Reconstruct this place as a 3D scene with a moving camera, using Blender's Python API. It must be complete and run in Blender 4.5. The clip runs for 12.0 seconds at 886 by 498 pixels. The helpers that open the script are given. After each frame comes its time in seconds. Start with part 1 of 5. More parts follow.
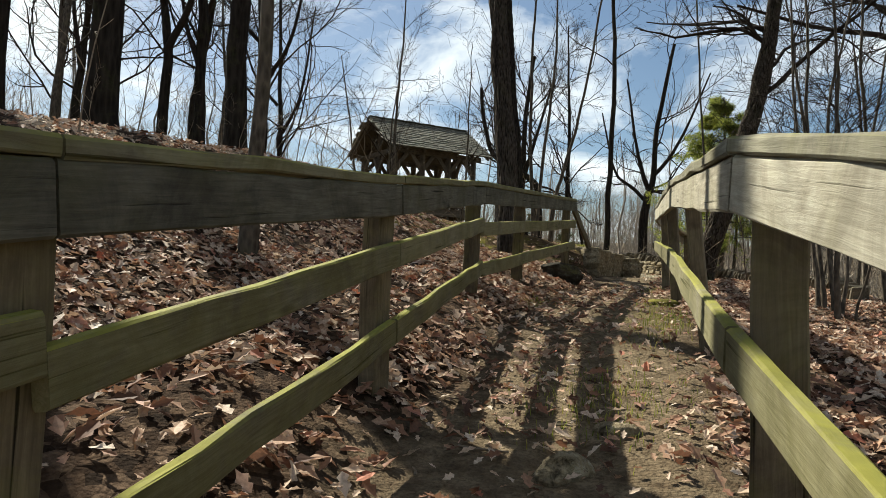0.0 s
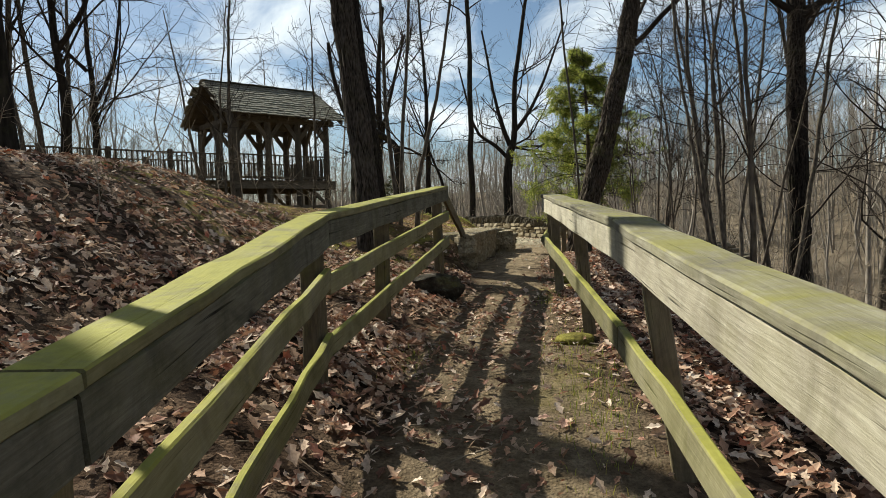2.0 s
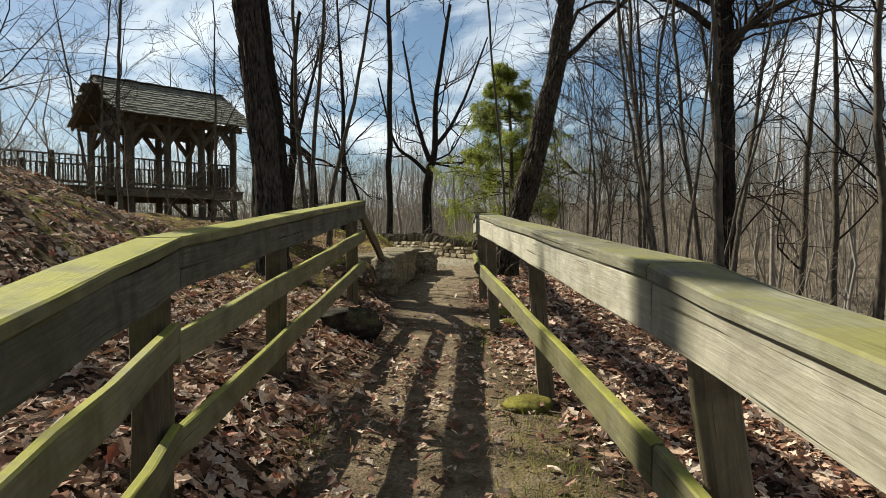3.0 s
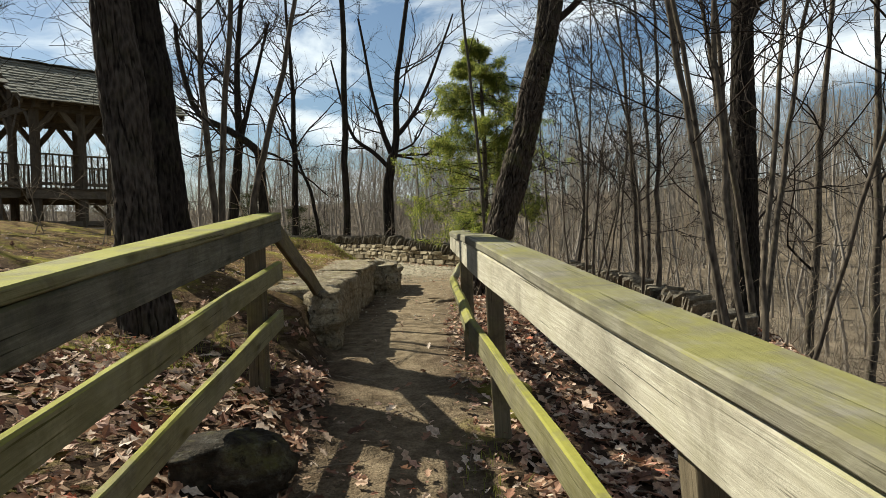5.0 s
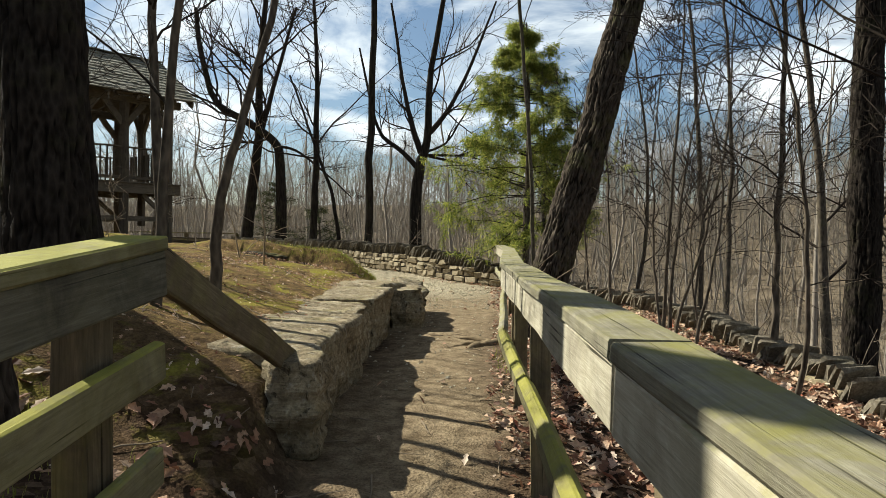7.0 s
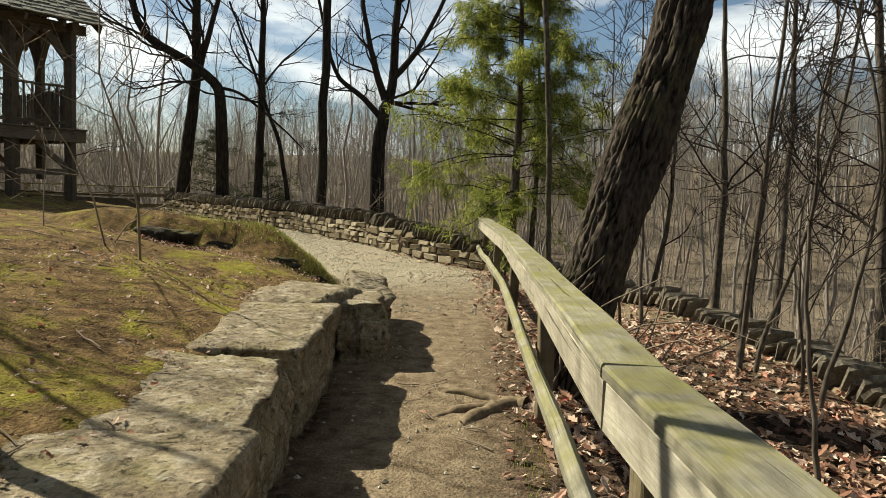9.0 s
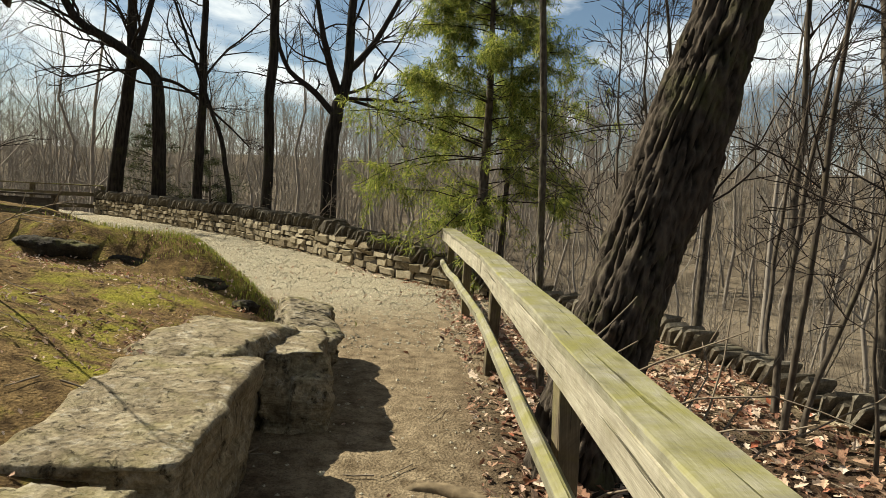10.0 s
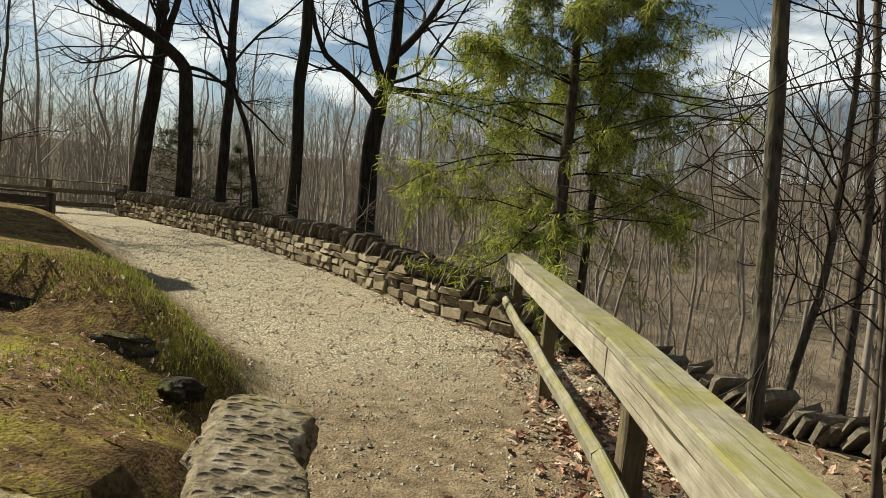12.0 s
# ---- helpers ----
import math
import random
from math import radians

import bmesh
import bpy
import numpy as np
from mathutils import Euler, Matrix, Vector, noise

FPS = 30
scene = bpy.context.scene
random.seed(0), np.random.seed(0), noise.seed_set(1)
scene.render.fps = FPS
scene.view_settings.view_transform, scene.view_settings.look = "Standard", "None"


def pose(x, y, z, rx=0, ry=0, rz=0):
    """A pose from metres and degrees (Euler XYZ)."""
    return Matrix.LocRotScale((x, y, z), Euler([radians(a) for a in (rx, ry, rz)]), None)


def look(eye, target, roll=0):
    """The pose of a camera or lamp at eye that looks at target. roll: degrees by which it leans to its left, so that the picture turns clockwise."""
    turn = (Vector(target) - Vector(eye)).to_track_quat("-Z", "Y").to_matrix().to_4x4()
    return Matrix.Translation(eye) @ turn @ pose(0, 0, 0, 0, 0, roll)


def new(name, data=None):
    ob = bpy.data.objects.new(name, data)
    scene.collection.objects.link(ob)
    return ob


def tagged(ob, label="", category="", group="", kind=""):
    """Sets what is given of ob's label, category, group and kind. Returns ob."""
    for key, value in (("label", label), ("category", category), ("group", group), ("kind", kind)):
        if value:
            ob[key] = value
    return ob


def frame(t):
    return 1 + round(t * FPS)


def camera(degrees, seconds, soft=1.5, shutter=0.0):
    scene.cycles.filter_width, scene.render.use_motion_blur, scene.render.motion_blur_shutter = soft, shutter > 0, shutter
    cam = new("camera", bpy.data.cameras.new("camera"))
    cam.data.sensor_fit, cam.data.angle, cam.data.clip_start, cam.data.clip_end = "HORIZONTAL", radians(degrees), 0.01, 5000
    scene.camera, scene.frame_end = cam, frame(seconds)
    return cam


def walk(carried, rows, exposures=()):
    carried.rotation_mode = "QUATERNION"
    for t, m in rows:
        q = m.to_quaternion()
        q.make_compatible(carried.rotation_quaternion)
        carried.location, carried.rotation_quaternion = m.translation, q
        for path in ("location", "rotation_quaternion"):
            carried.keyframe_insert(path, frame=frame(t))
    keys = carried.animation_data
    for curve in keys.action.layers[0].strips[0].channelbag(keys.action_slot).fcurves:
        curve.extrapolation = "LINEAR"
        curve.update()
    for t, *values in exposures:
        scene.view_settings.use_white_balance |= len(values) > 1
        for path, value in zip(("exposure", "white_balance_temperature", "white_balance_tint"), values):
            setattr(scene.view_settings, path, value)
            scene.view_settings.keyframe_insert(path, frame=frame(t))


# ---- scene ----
cam = camera(66.1, 12.0, soft=0.7)
PATH = [
    (0, (1.863, -10.14, 0.027), (1.049, -8.313, 0.084), 2.6),
    (0.5, (1.764, -9.658, 0.256), (1.023, -7.804, 0.356), 3.1),
    (1, (1.582, -9.266, 0.408), (0.88, -7.394, 0.46), -1.2),
    (1.5, (1.432, -8.778, 0.593), (0.882, -6.855, 0.575), -1.8),
    (2, (1.272, -8.269, 0.729), (0.834, -6.319, 0.654), -1.9),
    (2.5, (1.114, -7.662, 0.782), (0.826, -5.684, 0.738), 0.2),
    (3, (0.977, -6.968, 0.799), (0.786, -4.977, 0.766), -0.5),
    (3.5, (0.84, -6.256, 0.869), (0.718, -4.261, 0.79), 0.1),
    (5.5, (0.64, -3.305, 1.183), (0.558, -1.306, 1.159), -1.7),
    (6, (0.571, -2.695, 1.27), (0.432, -0.7, 1.299), 2.0),
    (6.5, (0.499, -2.076, 1.258), (0.354, -0.081, 1.277), 4.9),
    (7, (0.413, -1.392, 1.252), (0.249, 0.601, 1.211), 1.0),
    (9, (0.006, 1.832, 1.529), (-0.04, 3.824, 1.354), 2.3),
    (9.5, (-0.072, 2.601, 1.551), (-0.09, 4.596, 1.399), 2.0),
    (10, (-0.109, 3.394, 1.563), (-0.022, 5.386, 1.405), 3.4),
    (10.5, (-0.144, 4.087, 1.514), (-0.067, 6.079, 1.349), 3.2),
    (11, (-0.128, 4.824, 1.507), (-0.058, 6.814, 1.319), 5.2),
    (11.5, (-0.07, 5.605, 1.543), (-0.07, 7.596, 1.354), 3.2),
    (12, (-0.161, 6.394, 1.586), (-0.222, 8.388, 1.44), 4.9),
]
walk(cam, [(t, look(eye, target, roll)) for t, eye, target, roll in PATH], [(0, 1.2, 6400, 3), (2.5, 1.12, 6300, 3), (5.5, 1.18, 6350, 3), (7, 1.25, 6400, 3), (9, 1.12, 6700, 3), (11, 1.17, 6750, 3), (12, 0.97, 6750, 3)])

# ---- light ----
SUN_AZ, SUN_EL = radians(-59), radians(40.5)
TO_SUN = Vector((math.sin(SUN_AZ) * math.cos(SUN_EL), math.cos(SUN_AZ) * math.cos(SUN_EL), math.sin(SUN_EL)))
sun_data = bpy.data.lights.new("sun", "SUN")
sun_data.energy, sun_data.angle, sun_data.color = 5.0, radians(0.53), (1.0, 0.93, 0.81)
sun = new("sun", sun_data)
sun.matrix_world = look(TO_SUN * 60, (0, 0, 0))


def make_world():
    world = bpy.data.worlds.new("sky")
    scene.world = world
    world.use_nodes = True
    nt = world.node_tree
    nt.nodes.clear()
    out, bg = nt.nodes.new("ShaderNodeOutputWorld"), nt.nodes.new("ShaderNodeBackground")
    sky = nt.nodes.new("ShaderNodeTexSky")
    sky.sky_type, sky.sun_disc = "NISHITA", False
    sky.sun_elevation, sky.sun_rotation = SUN_EL, SUN_AZ
    sky.air_density, sky.dust_density, sky.ozone_density = 1.0, 0.7, 2.0
    # broken cloud, laid on a flat layer overhead
    co = nt.nodes.new("ShaderNodeTexCoord")
    sep = nt.nodes.new("ShaderNodeSeparateXYZ")
    nt.links.new(co.outputs["Generated"], sep.inputs[0])
    add = nt.nodes.new("ShaderNodeMath")
    add.operation, add.inputs[1].default_value = "ADD", 0.22
    nt.links.new(sep.outputs["Z"], add.inputs[0])
    mx = nt.nodes.new("ShaderNodeMath")
    mx.operation, mx.inputs[1].default_value = "MAXIMUM", 0.05
    nt.links.new(add.outputs[0], mx.inputs[0])
    comb = nt.nodes.new("ShaderNodeCombineXYZ")
    for i, axis in enumerate("XY"):
        dv = nt.nodes.new("ShaderNodeMath")
        dv.operation = "DIVIDE"
        nt.links.new(sep.outputs[axis], dv.inputs[0])
        nt.links.new(mx.outputs[0], dv.inputs[1])
        nt.links.new(dv.outputs[0], comb.inputs[i])
    no = nt.nodes.new("ShaderNodeTexNoise")
    no.inputs["Scale"].default_value, no.inputs["Detail"].default_value = 1.5, 7.0
    no.inputs["Roughness"].default_value, no.inputs["Distortion"].default_value = 0.58, 0.5
    nt.links.new(comb.outputs[0], no.inputs["Vector"])
    ramp = nt.nodes.new("ShaderNodeValToRGB")
    ramp.color_ramp.elements[0].position, ramp.color_ramp.elements[1].position = 0.47, 0.64
    nt.links.new(no.outputs["Fac"], ramp.inputs["Fac"])
    mix = nt.nodes.new("ShaderNodeMix")
    mix.data_type = "RGBA"
    nt.links.new(ramp.outputs["Color"], mix.inputs["Factor"])
    nt.links.new(sky.outputs["Color"], mix.inputs["A"])
    mix.inputs["B"].default_value = (12.5, 12.8, 13.2, 1)
    bg.inputs["Strength"].default_value = 0.04
    nt.links.new(mix.outputs["Result"], bg.inputs["Color"])
    nt.links.new(bg.outputs[0], out.inputs[0])


make_world()


# ---- materials ----
def new_mat(name):
    m = bpy.data.materials.new(name)
    m.use_nodes = True
    m.node_tree.nodes.clear()
    return m, m.node_tree


class Nodes:
    """Short hand for building a node material."""

    def __init__(self, name, rough=0.9, spec=0.25):
        self.mat, self.nt = new_mat(name)
        self.out = self.n("ShaderNodeOutputMaterial")
        self.bsdf = self.n("ShaderNodeBsdfPrincipled")
        self.bsdf.inputs["Roughness"].default_value = rough
        self.bsdf.inputs["Specular IOR Level"].default_value = spec
        self.nt.links.new(self.bsdf.outputs[0], self.out.inputs[0])

    def n(self, kind):
        return self.nt.nodes.new(kind)

    def link(self, a, b):
        self.nt.links.new(a, b)

    def coord(self, scale=(1, 1, 1), attr=None, kind="Object"):
        if attr:
            src = self.n("ShaderNodeAttribute")
            src.attribute_name = attr
            o = src.outputs["Vector"]
        else:
            o = self.n("ShaderNodeTexCoord").outputs[kind]
        mp = self.n("ShaderNodeMapping")
        mp.inputs["Scale"].default_value = scale
        self.link(o, mp.inputs["Vector"])
        return mp.outputs["Vector"]

    def noise(self, vec, scale, detail=5, rough=0.6, dist=0.0):
        t = self.n("ShaderNodeTexNoise")
        t.inputs["Scale"].default_value, t.inputs["Detail"].default_value = scale, detail
        t.inputs["Roughness"].default_value, t.inputs["Distortion"].default_value = rough, dist
        self.link(vec, t.inputs["Vector"])
        return t.outputs["Fac"]

    def voronoi(self, vec, scale, out="Distance", feature="F1"):
        t = self.n("ShaderNodeTexVoronoi")
        t.feature = feature
        t.inputs["Scale"].default_value = scale
        self.link(vec, t.inputs["Vector"])
        return t.outputs[out]

    def ramp(self, fac, stops):
        r = self.n("ShaderNodeValToRGB")
        els = r.color_ramp.elements
        while len(els) < len(stops):
            els.new(0.5)
        for e, (p, c) in zip(els, stops):
            e.position = p
            e.color = (*c, 1) if isinstance(c, tuple) else (c, c, c, 1)
        self.link(fac, r.inputs["Fac"])
        return r.outputs["Color"]

    def mix(self, fac, a, b, blend="MIX"):
        m = self.n("ShaderNodeMix")
        m.data_type, m.blend_type = "RGBA", blend
        for v, s in ((fac, "Factor"), (a, "A"), (b, "B")):
            if isinstance(v, (int, float)):
                m.inputs[s].default_value = v if s == "Factor" else (v, v, v, 1)
            elif isinstance(v, tuple):
                m.inputs[s].default_value = (*v, 1)
            else:
                self.link(v, m.inputs[s])
        return m.outputs["Result"]

    def math(self, op, a, b=0.0, clamp=False):
        m = self.n("ShaderNodeMath")
        m.operation, m.use_clamp = op, clamp
        for i, v in enumerate((a, b)):
            if isinstance(v, (int, float)):
                m.inputs[i].default_value = v
            else:
                self.link(v, m.inputs[i])
        return m.outputs[0]

    def attr(self, name):
        a = self.n("ShaderNodeAttribute")
        a.attribute_name = name
        return a.outputs["Fac"]

    def rand(self):
        return self.n("ShaderNodeObjectInfo").outputs["Random"]

    def island(self):
        return self.n("ShaderNodeNewGeometry").outputs["Random Per Island"]

    def up(self):
        s = self.n("ShaderNodeSeparateXYZ")
        self.link(self.n("ShaderNodeNewGeometry").outputs["Normal"], s.inputs[0])
        return s.outputs["Z"]

    def color(self, c):
        self.link(c, self.bsdf.inputs["Base Color"])

    def bump(self, h, strength=0.5, dist=0.01):
        b = self.n("ShaderNodeBump")
        b.inputs["Strength"].default_value, b.inputs["Distance"].default_value = strength, dist
        self.link(h, b.inputs["Height"])
        self.link(b.outputs[0], self.bsdf.inputs["Normal"])
        return self.mat


def wood_material(name, pale, dark, moss_amount, moss=(0.30, 0.29, 0.055)):
    k = Nodes(name, 0.85, 0.12)
    g = k.coord((1.2, 22, 22), attr="grain")
    fine = k.noise(g, 4.0, 6, 0.65, 0.6)
    g2 = k.coord((0.8, 7, 7), attr="grain")
    broad = k.noise(g2, 1.6, 4, 0.6, 1.2)
    base = k.ramp(fine, [(0.25, dark), (0.5, tuple((a + b) / 2 for a, b in zip(pale, dark))), (0.72, pale)])
    base = k.mix(k.ramp(broad, [(0.3, 0.55), (0.7, 1.0)]), dark, base)
    base = k.mix(0.35, base, k.ramp(k.rand(), [(0.0, dark), (1.0, pale)]))
    # checks along the grain
    crack = k.ramp(k.noise(k.coord((0.5, 30, 30), attr="grain"), 2.2, 3, 0.5, 0.3), [(0.30, 0.0), (0.36, 1.0)])
    base = k.mix(crack, tuple(c * 0.3 for c in dark), base)
    knot = k.ramp(k.voronoi(k.coord((1.6, 5.5, 5.5), attr="grain"), 1.0), [(0.05, 1.0), (0.13, 0.0)])
    base = k.mix(k.math("MULTIPLY", knot, 0.8), base, tuple(c * 0.35 for c in dark))
    stain = k.ramp(k.noise(k.coord((2.2, 2.2, 2.2), attr="grain"), 1.7, 6, 0.7, 0.8), [(0.42, 0.0), (0.66, 0.6)])
    base = k.mix(stain, base, tuple(c * 0.75 for c in dark))
    # algae sits on what faces the sky
    pos = k.coord((1, 1, 1), attr="grain")
    patch = k.noise(pos, 3.2, 6, 0.7, 0.8)
    top = k.ramp(k.up(), [(0.35, 0.25), (0.8, 1.0)])
    amount = k.math("MULTIPLY", k.ramp(patch, [(0.62 - 0.32 * moss_amount, 0.0), (0.80 - 0.25 * moss_amount, 1.0)]), top)
    algae = k.mix(k.noise(pos, 28, 4), tuple(c * 0.55 for c in moss), moss)
    k.color(k.mix(k.math("MULTIPLY", amount, 0.85), base, algae))
    h = k.math("ADD", k.math("MULTIPLY", fine, 0.7), k.math("MULTIPLY", crack, 0.5))
    return k.bump(h, 0.55, 0.006)


def bark_material(name, pale, dark, ridge=16.0, stretch=0.22, moss=0.0, depth=0.02, furrow=False):
    k = Nodes(name, 0.97, 0.04)
    v = k.coord((1, 1, stretch))
    vor = k.voronoi(v, ridge, "Distance")
    n1 = k.noise(v, ridge * 1.7, 6, 0.7, 0.6)
    big = k.noise(k.coord(), 1.3, 4)
    h = k.math("ADD", k.math("MULTIPLY", vor, 0.8), k.math("MULTIPLY", n1, 0.6))
    c = k.ramp(h, [(0.25, dark), (0.65, tuple((a + b) / 2 for a, b in zip(pale, dark))), (0.95, pale)])
    c = k.mix(k.ramp(big, [(0.35, 0.0), (0.7, 0.55)]), c, tuple((a * 0.4 + b * 0.6) for a, b in zip(pale, dark)))
    if moss:
        c = k.mix(k.ramp(k.noise(k.coord(), 2.5, 6, 0.7), [(0.52, 0.0), (0.75, moss)]), c, (0.12, 0.13, 0.035))
    # crevice shade put into the colour: bark darkens in the furrows between plates
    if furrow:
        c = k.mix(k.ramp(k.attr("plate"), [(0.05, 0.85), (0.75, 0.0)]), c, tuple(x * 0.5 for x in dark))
    k.color(c)
    return k.bump(h, 0.9, depth)


def stone_material(name, stops, lichen=0.4, bump=0.02, use_rand=True, moss=0.2, strata=False, pitted=False):
    k = Nodes(name, 0.95, 0.08)
    v = k.coord()
    n1 = k.noise(v, 5.5, 7, 0.65, 0.4)
    n2 = k.noise(v, 34, 5, 0.7)
    c = k.ramp(n1, stops)
    if use_rand:
        c = k.mix(0.45, c, k.ramp(k.rand(), stops))
    c = k.mix(k.ramp(n2, [(0.35, 0.55), (0.6, 0.0)]), c, tuple(x * 0.35 for x in stops[0][1]))
    spots = k.ramp(k.noise(v, 11, 6, 0.75), [(0.55, 0.0), (0.68, lichen)])
    c = k.mix(spots, c, (0.52, 0.50, 0.44))
    m = k.math("MULTIPLY", k.ramp(k.noise(v, 3.1, 6, 0.7), [(0.50, 0.0), (0.72, moss)]), k.ramp(k.up(), [(0.1, 0.0), (0.8, 1.0)]))
    c = k.mix(m, c, (0.17, 0.16, 0.035))
    if strata:
        pit = k.ramp(k.noise(k.coord((1, 1, 0.6)), 16, 5, 0.75, 0.6), [(0.34, 1.0), (0.43, 0.0)])
        if pitted:
            cells = k.voronoi(k.coord((1.0, 1.7, 1.4)), 11.0, "Distance")
            wave = k.math("ADD", cells, k.math("MULTIPLY", k.noise(v, 9, 4, 0.6), 0.35))
            pit = k.ramp(wave, [(0.40, 1.0), (0.62, 0.0)])
        c = k.mix(k.math("MULTIPLY", pit, 0.8), c, (0.035, 0.028, 0.019))
    k.color(c)
    h = k.math("ADD", k.math("MULTIPLY", n1, 1.0), k.math("MULTIPLY", n2, 0.45))
    if strata:
        h = k.math("ADD", h, k.math("MULTIPLY", pit, -0.7))
    if strata:
        lay = k.noise(k.coord((0.7, 0.7, 9)), 2.2, 4, 0.6, 0.3)
        h = k.math("ADD", h, k.math("MULTIPLY", lay, 0.9))
    return k.bump(h, 0.8, bump)


def ground_material():
    k = Nodes("ground_earth", 0.98, 0.03)
    v = k.coord()
    fine, mid, big = k.noise(v, 46, 6, 0.7), k.noise(v, 7, 6, 0.65), k.noise(v, 0.8, 5, 0.6)
    litter_c = k.ramp(k.voronoi(v, 17, "Color"), [(0.15, (0.022, 0.014, 0.009)), (0.5, (0.065, 0.040, 0.025)), (0.85, (0.15, 0.10, 0.066))])
    litter = k.mix(k.ramp(fine, [(0.3, 0.7), (0.7, 0.0)]), litter_c, (0.012, 0.008, 0.006))
    soil = k.mix(k.ramp(mid, [(0.3, 0.0), (0.7, 1.0)]), (0.085, 0.061, 0.036), (0.29, 0.225, 0.145))
    soil = k.mix(k.ramp(fine, [(0.35, 0.55), (0.55, 0.0)]), soil, (0.045, 0.031, 0.020))
    peb = k.voronoi(v, 55, "Color")
    gravel = k.ramp(peb, [(0.1, (0.20, 0.17, 0.105)), (0.5, (0.42, 0.375, 0.26)), (0.9, (0.66, 0.61, 0.47))])
    gravel = k.mix(k.ramp(k.voronoi(v, 55, "Distance"), [(0.3, 0.0), (0.62, 0.8)]), gravel, (0.09, 0.07, 0.047))
    gravel = k.mix(k.ramp(big, [(0.4, 0.0), (0.7, 0.35)]), gravel, (0.27, 0.205, 0.13))
    turf = k.mix(k.ramp(mid, [(0.35, 0.0), (0.65, 1.0)]), (0.055, 0.034, 0.016), (0.235, 0.155, 0.068))
    turf = k.mix(k.ramp(fine, [(0.35, 0.6), (0.6, 0.0)]), turf, (0.022, 0.014, 0.008))
    moss_c = k.mix(fine, (0.07, 0.066, 0.010), (0.34, 0.31, 0.045))
    moss = k.math("MULTIPLY", k.attr("moss"), k.ramp(k.noise(v, 2.1, 7, 0.72, 0.5), [(0.50, 0.0), (0.66, 0.85)]))
    far = k.mix(k.ramp(k.noise(v, 0.25, 8, 0.75), [(0.35, 0.0), (0.7, 1.0)]), (0.068, 0.053, 0.038), (0.21, 0.168, 0.118))
    c = k.mix(k.attr("soil"), litter, soil)
    c = k.mix(k.attr("turf"), c, turf)
    c = k.mix(k.attr("gravel"), c, gravel)
    c = k.mix(k.attr("far"), c, far)
    c = k.mix(moss, c, moss_c)
    k.color(c)
    h = k.math("ADD", k.math("MULTIPLY", fine, 0.6), k.math("MULTIPLY", mid, 0.8))
    h = k.math("ADD", h, k.math("MULTIPLY", k.voronoi(v, 55, "Distance"), -0.35))
    return k.bump(h, 0.85, 0.03)


def leaf_material(name, stops, translucent=0.25):
    k = Nodes(name, 0.75, 0.25)
    c = k.ramp(k.island(), stops)
    c = k.mix(k.ramp(k.noise(k.coord(), 60, 3), [(0.35, 0.35), (0.6, 0.0)]), c, (0.05, 0.03, 0.02))
    k.color(c)
    tr = k.n("ShaderNodeBsdfTranslucent")
    k.link(c, tr.inputs["Color"])
    ms = k.n("ShaderNodeMixShader")
    ms.inputs[0].default_value = translucent
    k.link(k.bsdf.outputs[0], ms.inputs[1])
    k.link(tr.outputs[0], ms.inputs[2])
    k.link(ms.outputs[0], k.out.inputs[0])
    return k.mat


def twig_material(name, a, b):
    k = Nodes(name, 0.95, 0.05)
    k.color(k.mix(k.noise(k.coord(), 3.0, 5, 0.7), a, b))
    return k.mat


M_FENCE = wood_material("fence_wood_weathered", (0.36, 0.34, 0.255), (0.085, 0.072, 0.050), 0.72, (0.21, 0.195, 0.055))
# right face boards: the sun on them is put into a paler wood colour
M_FENCE_SUNLIT = wood_material("fence_wood_sunlit", (0.56, 0.52, 0.41), (0.17, 0.145, 0.10), 0.45, (0.24, 0.225, 0.08))
# left face boards: dark stains, with their shade also put into the colour
M_FENCE_STAINED_SHADE = wood_material("fence_wood_stained_shade", (0.20, 0.185, 0.14), (0.024, 0.021, 0.015), 0.5, (0.13, 0.125, 0.04))
M_FENCE_MOSSY = wood_material("fence_wood_mossy", (0.27, 0.245, 0.17), (0.060, 0.048, 0.032), 1.1, (0.29, 0.275, 0.045))
M_POST = wood_material("post_wood", (0.25, 0.20, 0.125), (0.050, 0.038, 0.025), 0.5)
M_GAZEBO = wood_material("gazebo_timber", (0.17, 0.14, 0.105), (0.050, 0.038, 0.027), 0.1)
M_SHINGLE = wood_material("cedar_shingle", (0.30, 0.285, 0.235), (0.075, 0.065, 0.047), 0.3, (0.19, 0.20, 0.08))
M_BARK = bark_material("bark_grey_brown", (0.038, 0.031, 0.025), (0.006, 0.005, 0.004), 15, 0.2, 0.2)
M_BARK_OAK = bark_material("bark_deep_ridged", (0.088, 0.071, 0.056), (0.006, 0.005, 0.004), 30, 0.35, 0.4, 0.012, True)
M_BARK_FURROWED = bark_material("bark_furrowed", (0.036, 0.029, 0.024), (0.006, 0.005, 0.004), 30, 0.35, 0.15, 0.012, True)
M_BARK_LICHEN = bark_material("bark_rough_lichen", (0.13, 0.113, 0.085), (0.018, 0.014, 0.011), 52, 0.3, 0.6, 0.012)
# paler copy of the furrowed bark; the light on the near twin is in the colour
M_BARK_TWIN_LIT = bark_material("bark_furrowed_lit", (0.078, 0.063, 0.051), (0.009, 0.007, 0.006), 30, 0.35, 0.15, 0.012, True)
M_BARK_THIN = bark_material("bark_smooth_sapling", (0.125, 0.102, 0.079), (0.022, 0.018, 0.014), 24, 0.35, 0.2, 0.004)
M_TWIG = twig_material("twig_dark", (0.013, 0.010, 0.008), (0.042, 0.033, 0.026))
M_TWIG_PALE = twig_material("twig_pale", (0.07, 0.054, 0.040), (0.30, 0.24, 0.175))
